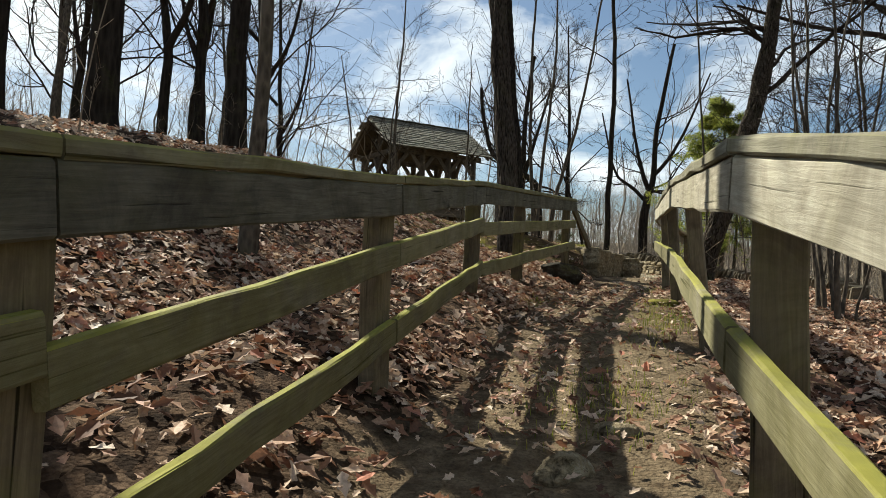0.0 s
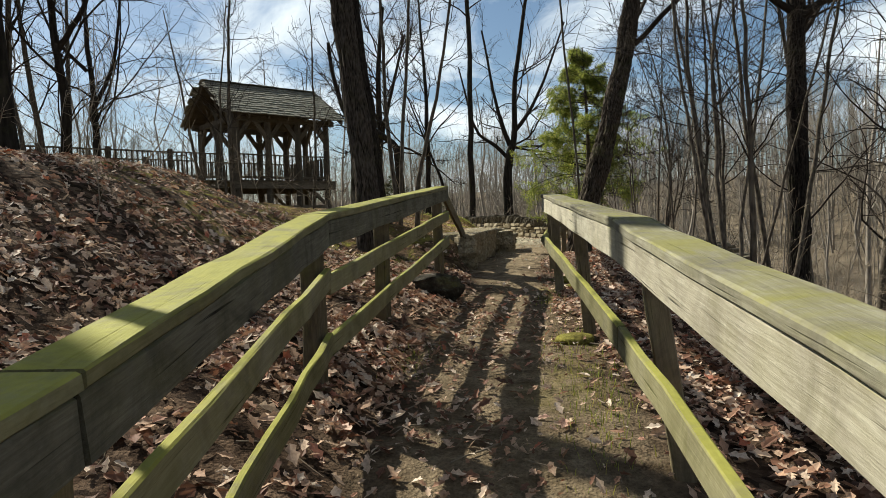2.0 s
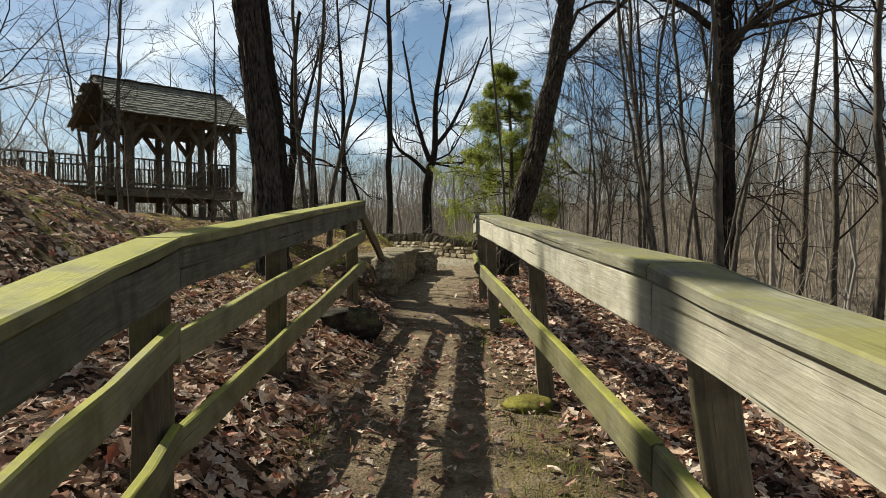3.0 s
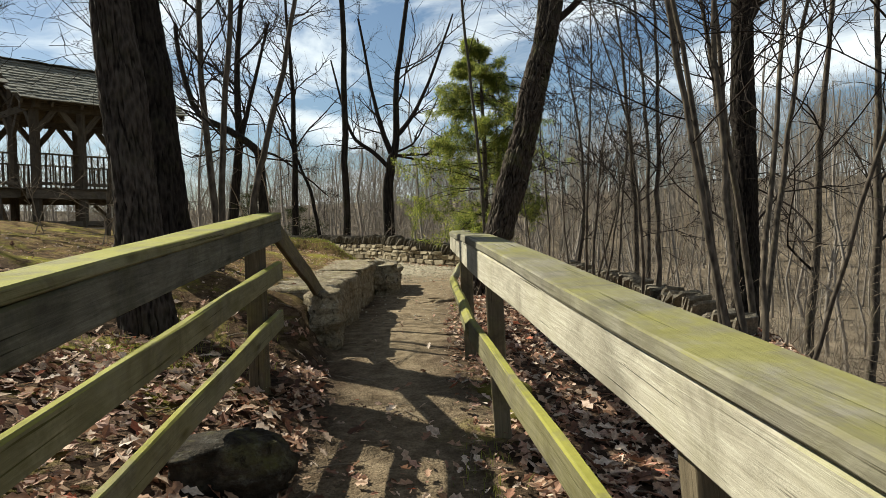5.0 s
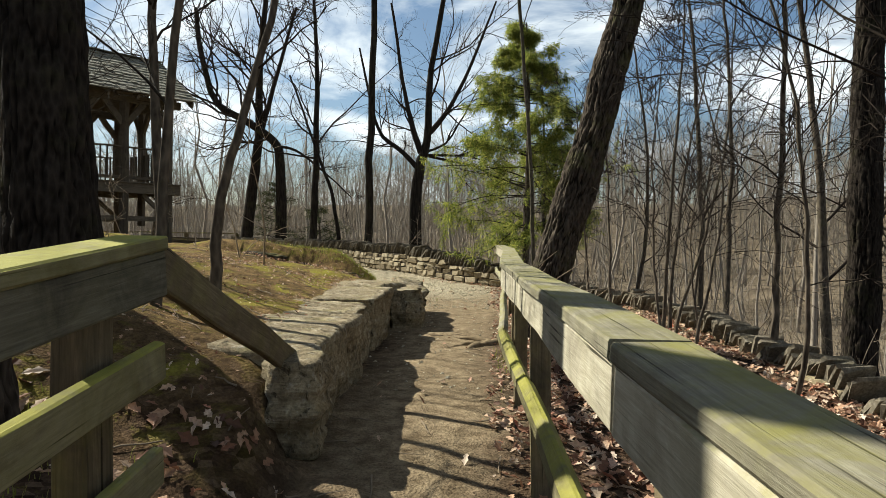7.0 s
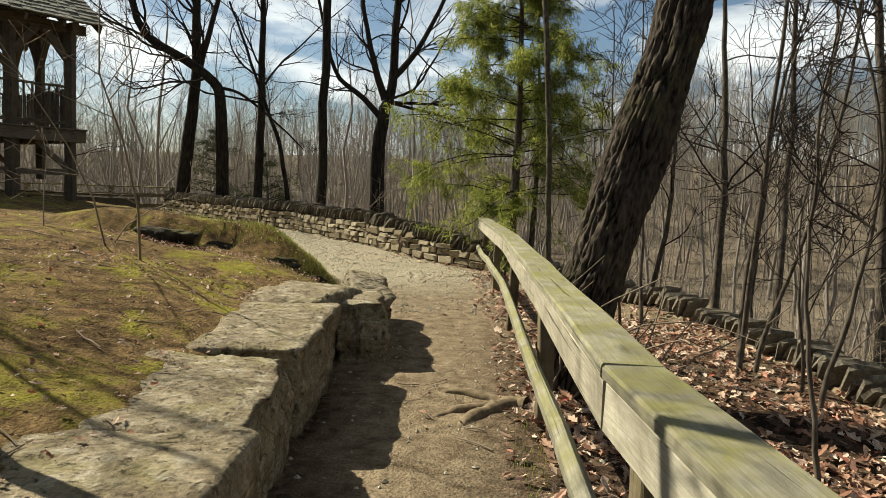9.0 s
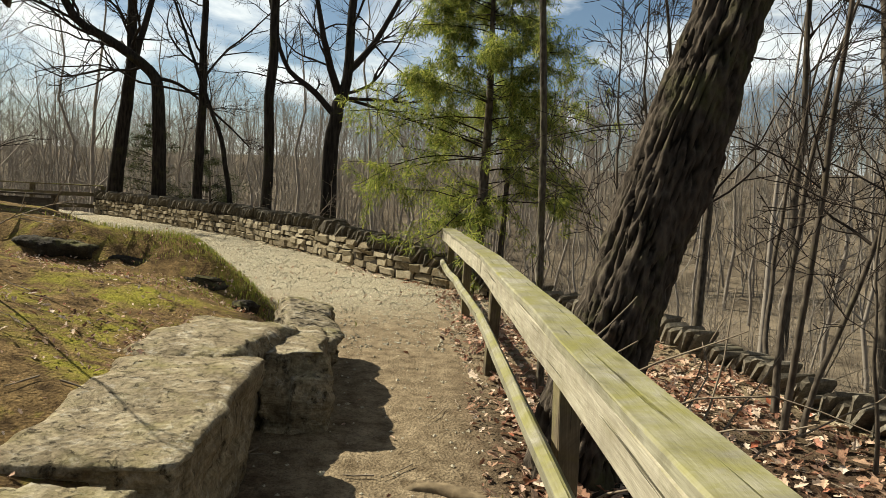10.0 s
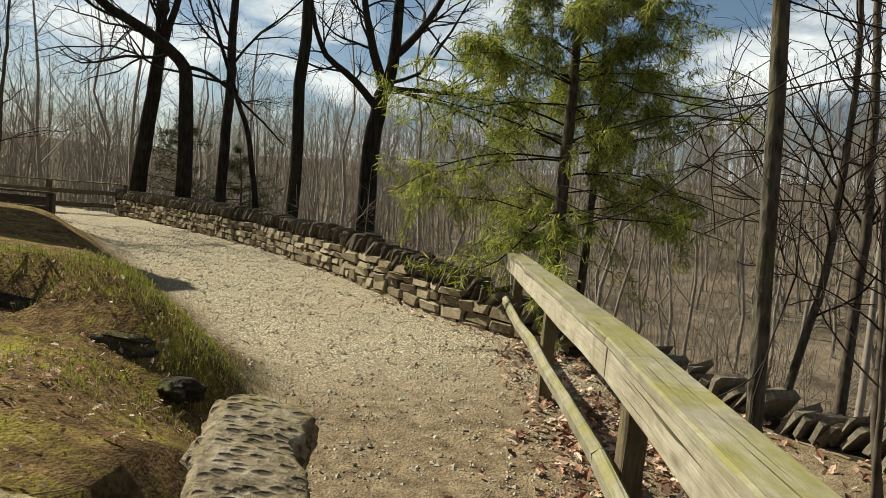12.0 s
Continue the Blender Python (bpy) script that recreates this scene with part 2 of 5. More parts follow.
M_FAR = twig_material("distant_wood", (0.085, 0.071, 0.059), (0.30, 0.26, 0.215))
M_WALL = stone_material("wall_limestone", [(0.25, (0.10, 0.075, 0.045)), (0.5, (0.25, 0.20, 0.125)), (0.75, (0.43, 0.37, 0.26))], 0.35, 0.012)
M_COPING = stone_material("coping_stone_dark", [(0.25, (0.045, 0.037, 0.028)), (0.5, (0.10, 0.085, 0.063)), (0.75, (0.20, 0.172, 0.13))], 0.2, 0.012)
M_MORTAR = stone_material("wall_core_earth", [(0.25, (0.025, 0.02, 0.014)), (0.75, (0.06, 0.047, 0.032))], 0.0, 0.01, False, 0.0)
M_SLAB = stone_material("slab_sandstone", [(0.25, (0.12, 0.09, 0.055)), (0.5, (0.26, 0.21, 0.135)), (0.75, (0.44, 0.38, 0.27))], 0.35, 0.06, False, 0.4, True)
M_PITTED = stone_material("boulder_pitted", [(0.25, (0.10, 0.078, 0.05)), (0.5, (0.22, 0.18, 0.12)), (0.75, (0.36, 0.31, 0.225))], 0.3, 0.05, False, 0.5, True, True)
# near-black stone with moss; the shade of the bank's hollows is in the colour
M_LEDGE_SHADE = stone_material("ledge_stone_shade", [(0.25, (0.018, 0.015, 0.011)), (0.5, (0.04, 0.033, 0.024)), (0.75, (0.085, 0.072, 0.052))], 0.1, 0.04, False, 0.6, True)
M_CUSHION = stone_material("moss_cushion", [(0.25, (0.05, 0.043, 0.012)), (0.5, (0.13, 0.11, 0.022)), (0.75, (0.24, 0.20, 0.04))], 0.0, 0.03, False, 0.8)
M_GROUND = ground_material()
M_LEAF = leaf_material("dry_oak_leaves", [(0.0, (0.07, 0.035, 0.022)), (0.22, (0.22, 0.10, 0.058)), (0.5, (0.42, 0.26, 0.165)), (0.78, (0.54, 0.40, 0.29)), (0.92, (0.64, 0.52, 0.41)), (1.0, (0.36, 0.095, 0.042))], 0.2)
M_NEEDLE = leaf_material("cedar_needles", [(0.0, (0.06, 0.09, 0.014)), (0.5, (0.19, 0.235, 0.037)), (1.0, (0.45, 0.44, 0.09))], 0.5)
M_JUNIPER = leaf_material("juniper_needles", [(0.0, (0.02, 0.032, 0.010)), (0.6, (0.05, 0.062, 0.02)), (1.0, (0.10, 0.10, 0.035))], 0.2)
M_GRASS = leaf_material("spring_grass", [(0.0, (0.11, 0.14, 0.02)), (0.5, (0.24, 0.26, 0.04)), (1.0, (0.35, 0.30, 0.08))], 0.3)
M_ROOT = bark_material("worn_root", (0.21, 0.16, 0.10), (0.07, 0.052, 0.034), 20, 0.5, 0.0, 0.006)
M_PEBBLE = stone_material("gravel_pebble", [(0.25, (0.22, 0.185, 0.125)), (0.5, (0.40, 0.355, 0.26)), (0.75, (0.60, 0.55, 0.45))], 0.2, 0.004, False, 0.0)


# ---- mesh helpers ----
def mesh_of(name, verts, faces, mat=None, smooth=False, grain=None):
    me = bpy.data.meshes.new(name)
    me.from_pydata(np.asarray(verts, dtype=float).tolist(), [], faces if isinstance(faces, list) else faces.tolist())
    if smooth:
        me.polygons.foreach_set("use_smooth", np.ones(len(me.polygons), dtype=bool))
    if grain is not None:
        a = me.attributes.new("grain", "FLOAT_VECTOR", "POINT")
        a.data.foreach_set("vector", np.asarray(grain, dtype=np.float32).ravel())
    if mat:
        me.materials.append(mat)
    me.update()
    return me


def part(name, me, parent, label="", kind=""):
    ob = new(name, me)
    ob.parent = parent
    return tagged(ob, label, kind=kind)


def thing(name, at=(0, 0, 0), label="", category="", group="", kind=""):
    ob = new(name)
    ob.empty_display_size = 0.2
    ob.location = at
    return tagged(ob, label, category, group, kind)


class Geo:
    """Collects vertices and faces of one mesh."""

    def __init__(self):
        self.v, self.f, self.g, self.n = [], [], [], 0

    def add(self, v, f, g=None):
        v = np.asarray(v, dtype=float)
        self.v.append(v)
        self.g.append(np.asarray(g, dtype=float) if g is not None else v)
        self.f += [[i + self.n for i in q] for q in f]
        self.n += len(v)

    def mesh(self, name, mat, smooth=False):
        return mesh_of(name, np.concatenate(self.v), self.f, mat, smooth, np.concatenate(self.g))


def beam(a, b, w, h, segs=5, chamfer=0.007, warp=0.004, up=(0, 0, 1), seed=0, cut=None):
    """A sawn timber from a to b, w wide and h high, with eased edges and a little warp. Vertices, faces, grain."""
    rng = np.random.default_rng(seed)
    a, b = np.asarray(a, float), np.asarray(b, float)
    t = b - a
    length = np.linalg.norm(t)
    t = t / length
    s = np.cross(t, np.asarray(up, float))
    s = s / np.linalg.norm(s)
    u = np.cross(s, t)
    c = chamfer
    prof = [(-w / 2, -h / 2 + c), (-w / 2, h / 2 - c), (-w / 2 + c, h / 2), (w / 2 - c, h / 2),
            (w / 2, h / 2 - c), (w / 2, -h / 2 + c), (w / 2 - c, -h / 2), (-w / 2 + c, -h / 2)]
    v, g = [], []
    off = rng.uniform(0, 50)
    for i in range(segs + 1):
        k = i / segs
        dx, dz = rng.normal(0, warp, 2) if 0 < i < segs else (0, 0)
        for px, pz in prof:
            jx, jz = rng.normal(0, warp * 0.35, 2)
            v.append(a + t * (length * k) + s * (px + dx + jx) + u * (pz + dz + jz))
            g.append((off + length * k, px + off * 0.37, pz + off * 0.11))
    f = []
    for i in range(segs):
        for j in range(8):
            p, q = i * 8 + j, i * 8 + (j + 1) % 8
            f.append([p, q, q + 8, p + 8])
    f.append(list(range(8)))
    f.append([segs * 8 + j for j in reversed(range(8))])
    return v, f, g


def beam_part(name, parent, mat, a, b, w, h, seed=0, label="", **kw):
    geo = Geo()
    geo.add(*beam(a, b, w, h, seed=seed, **kw))
    ob = part(name, geo.mesh(name, mat), parent, label)
    ob.location = -Vector(parent.location) if parent.parent is None else Vector((0, 0, 0))
    return ob


def polyline_dist(x, y, pts):
    """Signed distance to a polyline, positive on its left side, and the y of the nearest place."""
    best = np.full(x.shape, 1e9)
    sign = np.ones(x.shape)
    for (ax, ay), (bx, by) in zip(pts[:-1], pts[1:]):
        dx, dy = bx - ax, by - ay
        k = np.clip(((x - ax) * dx + (y - ay) * dy) / (dx * dx + dy * dy), 0, 1)
        px, py = x - (ax + k * dx), y - (ay + k * dy)
        d = np.hypot(px, py)
        near = d < best - 1e-9
        best = np.where(near, d, best)
        sign = np.where(near, np.sign(dx * py - dy * px), sign)
    return best * np.where(sign == 0, 1, sign)


def smooth(a, b, x):
    k = np.clip((x - a) / (b - a), 0, 1)
    return k * k * (3 - 2 * k)


_perm = np.random.default_rng(5).permutation(256)
_val = np.random.default_rng(6).uniform(-1, 1, 256)


def vnoise(x, y):
    xi, yi = np.floor(x).astype(int), np.floor(y).astype(int)
    u, v = x - xi, y - yi
    u, v = u * u * (3 - 2 * u), v * v * (3 - 2 * v)
    h = lambda i, j: _val[_perm[(_perm[i & 255] + j) & 255]]
    return (h(xi, yi) * (1 - u) + h(xi + 1, yi) * u) * (1 - v) + (h(xi, yi + 1) * (1 - u) + h(xi + 1, yi + 1) * u) * v


def fbm(x, y, n=4):
    return sum(vnoise(x * 2 ** i + 17 * i, y * 2 ** i - 9 * i) / 2 ** i for i in range(n))


# ---- plan ----
LEFT_EDGE = [(2.2, -22), (1.3, -12), (0.85, -9), (0.5, -7.2), (0.03, -4.5), (-0.12, -2.5), (-0.28, 0), (-0.5, 1.4), (-0.72, 2.4),
             (-0.86, 4.3), (-1.0, 6.0), (-1.12, 8.0), (-1.15, 9.6), (-1.9, 12.1), (-3.8, 14.8), (-5.4, 16.9), (-8.0, 20.6), (-14, 24.0), (-40, 34)]
RIGHT_FENCE = [(2.6, -22), (2.2, -12), (1.9, -8.2), (1.6, -5.1), (1.25, -2.6), (0.82, 0), (0.62, 2.05), (0.55, 3.8), (0.55, 6.33), (0.58, 9.3), (0.53, 11.8), (0.45, 14.1)]
WALL = [(-11.3, 27.9), (-9.2, 26.1), (-7.4, 24.3), (-4.7, 21.4), (-2.65, 18.5), (-1.25, 16.35), (-0.25, 14.95), (0.55, 14.2), (1.7, 12.9), (2.8, 11.3), (3.35, 9.8), (3.45, 8.0), (3.5, 6.0), (3.7, 3.6)]
OUTER = [(-60, 55), (-22, 34)] + [(x + 0.3, y + 0.25) for x, y in WALL] + [(3.9, 1.0), (3.6, -4), (3.7, -10), (5, -22)]
LEDGE = [(-7.0, 10.4), (-4.6, 10.6), (-3.4, 10.9), (-2.7, 11.0), (-2.0, 10.75), (-1.2, 10.35)]
PROFILE_Y = [-40, -22, -14, -10, -8, -7.2, -5, -4, -2, 0, 2, 3.5, 6, 9, 12, 15, 17, 28, 60]
PROFILE_Z = [-3.5, -2.6, -1.5, -1.04, -0.80, -0.70, -0.42, -0.33, -0.21, -0.13, -0.03, 0.0, -0.03, 0.0, 0.04, 0.10, 0.16, 0.19, 0.19]


def ground_z(x, y, rough=True):
    x, y = np.asarray(x, float), np.asarray(y, float)
    z = np.interp(y, PROFILE_Y, PROFILE_Z)
    dl = np.maximum(polyline_dist(x, y, LEFT_EDGE), 0)
    low = 0.45 * (1 - np.exp(-dl / 0.9)) + 1.45 * smooth(1.2, 5.5, dl)
    slab = 0.50 * smooth(0.02, 0.22, dl) + 1.5 * (1 - np.exp(-np.maximum(dl - 0.3, 0) / 6.5))
    bank = 0.44 * smooth(0.0, 1.0, dl) + 1.1 * (1 - np.exp(-np.maximum(dl - 0.6, 0) / 6.5))
    k1, k2 = smooth(1.2, 2.6, y), smooth(8.8, 10.2, y)
    hill = low * (1 - k1) + (slab * (1 - k2) + bank * k2) * k1
    hill = hill + 0.7 * smooth(6, 13, dl) * smooth(-16, -9, -y) * smooth(4, 9, y)
    hill = hill * (1 - smooth(17, 30, y - 0.25 * x) * smooth(3, 12, dl) * 0.9)
    # a small earth ledge at the foot of the mossy bank, its steep side towards the south
    ls = polyline_dist(x, y, LEDGE) + 0.10 * fbm(x * 2.3, y * 2.3, 3)
    hill = hill + 0.34 * smooth(-0.30, 0.06, ls) * (1 - smooth(0.15, 1.6, ls)) * smooth(-6.0, -4.4, x) * (1 - smooth(-1.95, -1.45, x))
    z = z + hill
    dr = np.maximum(-polyline_dist(x, y, RIGHT_FENCE), 0)
    z = z - 0.16 * np.minimum(dr, 3.0) * (1 - smooth(1.0, 6.0, y))
    z = z - 0.02 * np.minimum(dr, 3.0) * smooth(1.0, 6.0, y) * (1 - smooth(12, 14, y))
    out = np.maximum(polyline_dist(x, y, OUTER), 0)
    z = z - 0.45 * smooth(0, 0.5, out) * smooth(1, 4, y) - 8.5 * (1 - np.exp(-out / 15.0)) + 17.0 * smooth(26, 120, out)
    if rough:
        z = z + 0.045 * fbm(x * 1.1, y * 1.1) * smooth(0.0, 1.2, dl + dr) + 0.016 * fbm(x * 3.1, y * 3.1) + (0.6 * vnoise(x * 0.06, y * 0.06) + 1.5 * vnoise(x * 0.021, y * 0.021)) * smooth(12, 60, out)
    return z


def gz(x, y):
    return float(ground_z(np.array([x]), np.array([y]))[0])


# ---- ground ----
def spread(lo, hi, c, fine, n):
    """Coordinates that lie close together round c and far apart towards lo and hi."""
    t = np.linspace(-1, 1, n)
    k = np.sinh(t * 5.2) / np.sinh(5.2)
    lin = t * fine
    s = np.where(t > 0, k * (hi - c - fine), k * (c - lo - fine))
    return c + lin + s


def build_ground():
    xs, ys = spread(-420, 420, -0.5, 5.5, 370), spread(-260, 480, 3.0, 13.0, 410)
    X, Y = np.meshgrid(xs, ys, indexing="ij")
    x, y = X.ravel(), Y.ravel()
    z = ground_z(x, y)
    nx, ny = len(xs), len(ys)
    i = np.arange(nx * ny).reshape(nx, ny)
    faces = np.stack([i[:-1, :-1], i[1:, :-1], i[1:, 1:], i[:-1, 1:]], -1).reshape(-1, 4)
    me = mesh_of("ground", np.stack([x, y, z], 1), faces, M_GROUND, True)
    dl, dr, do = polyline_dist(x, y, LEFT_EDGE), -polyline_dist(x, y, RIGHT_FENCE), polyline_dist(x, y, OUTER)
    wob = 0.35 * fbm(x * 0.9, y * 0.9)
    track = smooth(0.25, -0.35, dl + wob * 0.6) * smooth(0.25, -0.4, dr + wob * 0.6)
    inside = (do < 0.05)
    gravel = smooth(11.0, 14.0, y - 0.45 * x + 0.9 * wob) * smooth(0.25, -0.25, dl + 0.3 * wob) * inside
    soil = np.maximum(track * (0.75 + 0.25 * smooth(-1, 3.0, y + 2 * wob)), smooth(7, 10, y) * smooth(0.2, -0.2, dl) * inside)
    turf = smooth(0.0, 0.4, dl) * smooth(1.0, 3.5, y) * smooth(19, 13, dl)
    moss = np.clip(turf * 0.95 + 0.95 * smooth(0.2, 1.0, dl) * smooth(-2.5, 0.5, y) + 0.6 * np.exp(-((x - 1.1) ** 2 / 0.05 + (y + 2.9) ** 2 / 2.4)) + 0.8 * np.exp(-((x - 0.8) ** 2 / 0.08 + (y - 0.3) ** 2 / 0.8)), 0, 1)
    far = smooth(2, 14, do)
    for name, val in (("gravel", gravel), ("soil", soil), ("turf", turf), ("moss", moss), ("far", far)):
        at = me.attributes.new(name, "FLOAT", "POINT")
        at.data.foreach_set("value", np.asarray(val, np.float32))
    return tagged(new("ground", me), "leaf-strewn earth path, mossy bank and pale gravel walk", "ground", kind="structure")


build_ground()


# ---- fences ----
def fence_span(fence, pa, pb, za, zb, side, rails, mats, seed, face=True, cap_w=0.17, round_rail=False):
    """One span between two posts: cap board, face board and rails; side: +1 when the boards sit on the right of the way a to b."""
    cap_m, face_m, rail_m = mats
    a, b = np.array([*pa, za]), np.array([*pb, zb])
    t = (b - a) / np.linalg.norm(b - a)
    s = np.cross(t, (0, 0, 1))
    s = s / np.linalg.norm(s) * side
    up = np.array([0, 0, 1.0])
    ext = t * 0.006
    beam_part("cap_board", fence, cap_m, a + ext + s * 0.035 - up * 0.022, b - ext + s * 0.035 - up * 0.022, cap_w, 0.044, seed=seed, segs=8)
    if face:
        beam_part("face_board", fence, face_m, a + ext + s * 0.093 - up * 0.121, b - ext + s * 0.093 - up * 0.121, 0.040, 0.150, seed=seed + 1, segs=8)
    for j, (ha, hb) in enumerate(rails):
        beam_part("rail", fence, rail_m, a + ext + s * 0.093 - up * ha, b - ext + s * 0.093 - up * hb, 0.075 if round_rail else 0.040, 0.11 if round_rail else 0.125, seed=seed + 2 + j, segs=6 if round_rail else 8,
                  chamfer=0.030 if round_rail else 0.007, warp=0.005 if round_rail else 0.004)


def fence_post(fence, x, y, ztop, lean=(0, 0), seed=0, w=0.10, d=0.14):
    zb = gz(x + lean[0], y + lean[1]) - 0.25
    beam_part("post", fence, M_POST, (x + lean[0], y + lean[1], zb), (x, y, ztop), w, d, up=(0, 1, 0), seed=seed, segs=4)


def build_left_fence():
    fence = thing("wooden_fence", (-0.3, -4.5, gz(-0.3, -4.5)), "weathered board fence with mossy cap and two lower rails", "fence")
    posts = [(1.15, -12.0, -0.05), (0.58, -9.30, 0.245), (0.20, -7.19, 0.475), (-0.36, -4.54, 0.81), (-0.52, -2.70, 0.97), (-0.74, 0.42, 1.225)]
    for i, (x, y, z) in enumerate(posts):
        fence_post(fence, x, y, z - 0.046, seed=20 + i)
    for i, ((xa, ya, za), (xb, yb, zb)) in enumerate(zip(posts[:-1], posts[1:])):
        if i == 3:
            continue
        pa, pb = (xa, ya), (xb, yb)
        if i == 4:
            pa, za = posts[3][:2], posts[3][2]
            pb = (-0.76, 0.70)
            rails = [(0.42, 0.40), (0.78, 0.74)]
            zb = 1.235
        else:
            rails = [(0.46, 0.39), (0.85, 0.77)] if i < 2 else [(0.39, 0.38), (0.77, 0.76)]
        fence_span(fence, pa, pb, za, zb, 1, rails, (M_FENCE_MOSSY, M_FENCE_STAINED_SHADE, M_FENCE_MOSSY), 40 + 10 * i)
    # brace from the end of the cap down to the stone block
    beam_part("brace", fence, M_POST, (-0.735, 0.72, 1.17), (-0.80, 2.60, 0.46), 0.044, 0.15, seed=99, segs=6)


def build_right_fence():
    fence = thing("wooden_fence", (1.2, -2.6, gz(1.2, -2.6)), "weathered board fence with broad grey cap and one lower rail", "fence")
    posts = [(2.62, -10.9, -0.12, 0.0), (1.93, -8.22, 0.40, 0.02), (1.47, -5.08, 0.725, 0.16), (1.10, -2.62, 0.90, 0.10), (0.76, 0.02, 1.045, 0.06),
             (0.60, 2.05, 1.05, 0.02), (0.545, 3.72, 1.06, 0.02), (0.57, 6.33, 1.07, 0.03), (0.60, 9.30, 1.065, 0.0), (0.545, 11.8, 1.055, 0.0), (0.455, 14.1, 1.05, 0.0)]
    for i, (x, y, z, lean) in enumerate(posts):
        big = i == 1
        fence_post(fence, x + (0.01 if big else 0.03), y, z - 0.046, lean=(lean, 0), seed=120 + i, w=0.13 if big else 0.10, d=0.14)
    joints = [0, 1, 2, 4, 6, 8, 10]
    for n, (ia, ib) in enumerate(zip(joints[:-1], joints[1:])):
        xa, ya, za, _ = posts[ia]
        xb, yb, zb, _ = posts[ib]
        fence_span(fence, (xa, ya), (xb, yb), za, zb, -1, [(0.55, 0.55)], (M_FENCE, M_FENCE_SUNLIT, M_FENCE_MOSSY if ia < 5 else M_FENCE), 140 + 10 * n, cap_w=0.18, round_rail=ia > 3)


build_left_fence()
build_right_fence()


# ---- stone ----
def chamfer_block(seed, jitter=0.078, bevel=0.13):
    """A rough unit block of 44 triangles with broken edges."""
    bm = bmesh.new()
    bmesh.ops.create_cube(bm, size=1.0)
    bmesh.ops.bevel(bm, geom=list(bm.edges), offset=bevel, segments=1, affect="EDGES")
    rng = random.Random(seed)
    for v in bm.verts:
        v.co += Vector([rng.uniform(-jitter, jitter) for _ in range(3)])
    bm.verts.index_update()
    verts = np.array([v.co[:] for v in bm.verts])
    faces = [[v.index for v in f.verts] for f in bm.faces]
    bm.free()
    return verts, faces


def along(pts, step=0.02):
    p = np.array(pts, float)
    out = [p[0]]
    for a, b in zip(p[:-1], p[1:]):
        n = max(2, int(np.linalg.norm(b - a) / step))
        out += [a + (b - a) * k / n for k in range(1, n + 1)]
    out = np.array(out)
    # round off the corners
    for _ in range(60):
        out[1:-1] = (out[:-2] + out[1:-1] * 2 + out[2:]) / 4
    s = np.concatenate([[0], np.cumsum(np.linalg.norm(np.diff(out, axis=0), axis=1))])
    return out, s


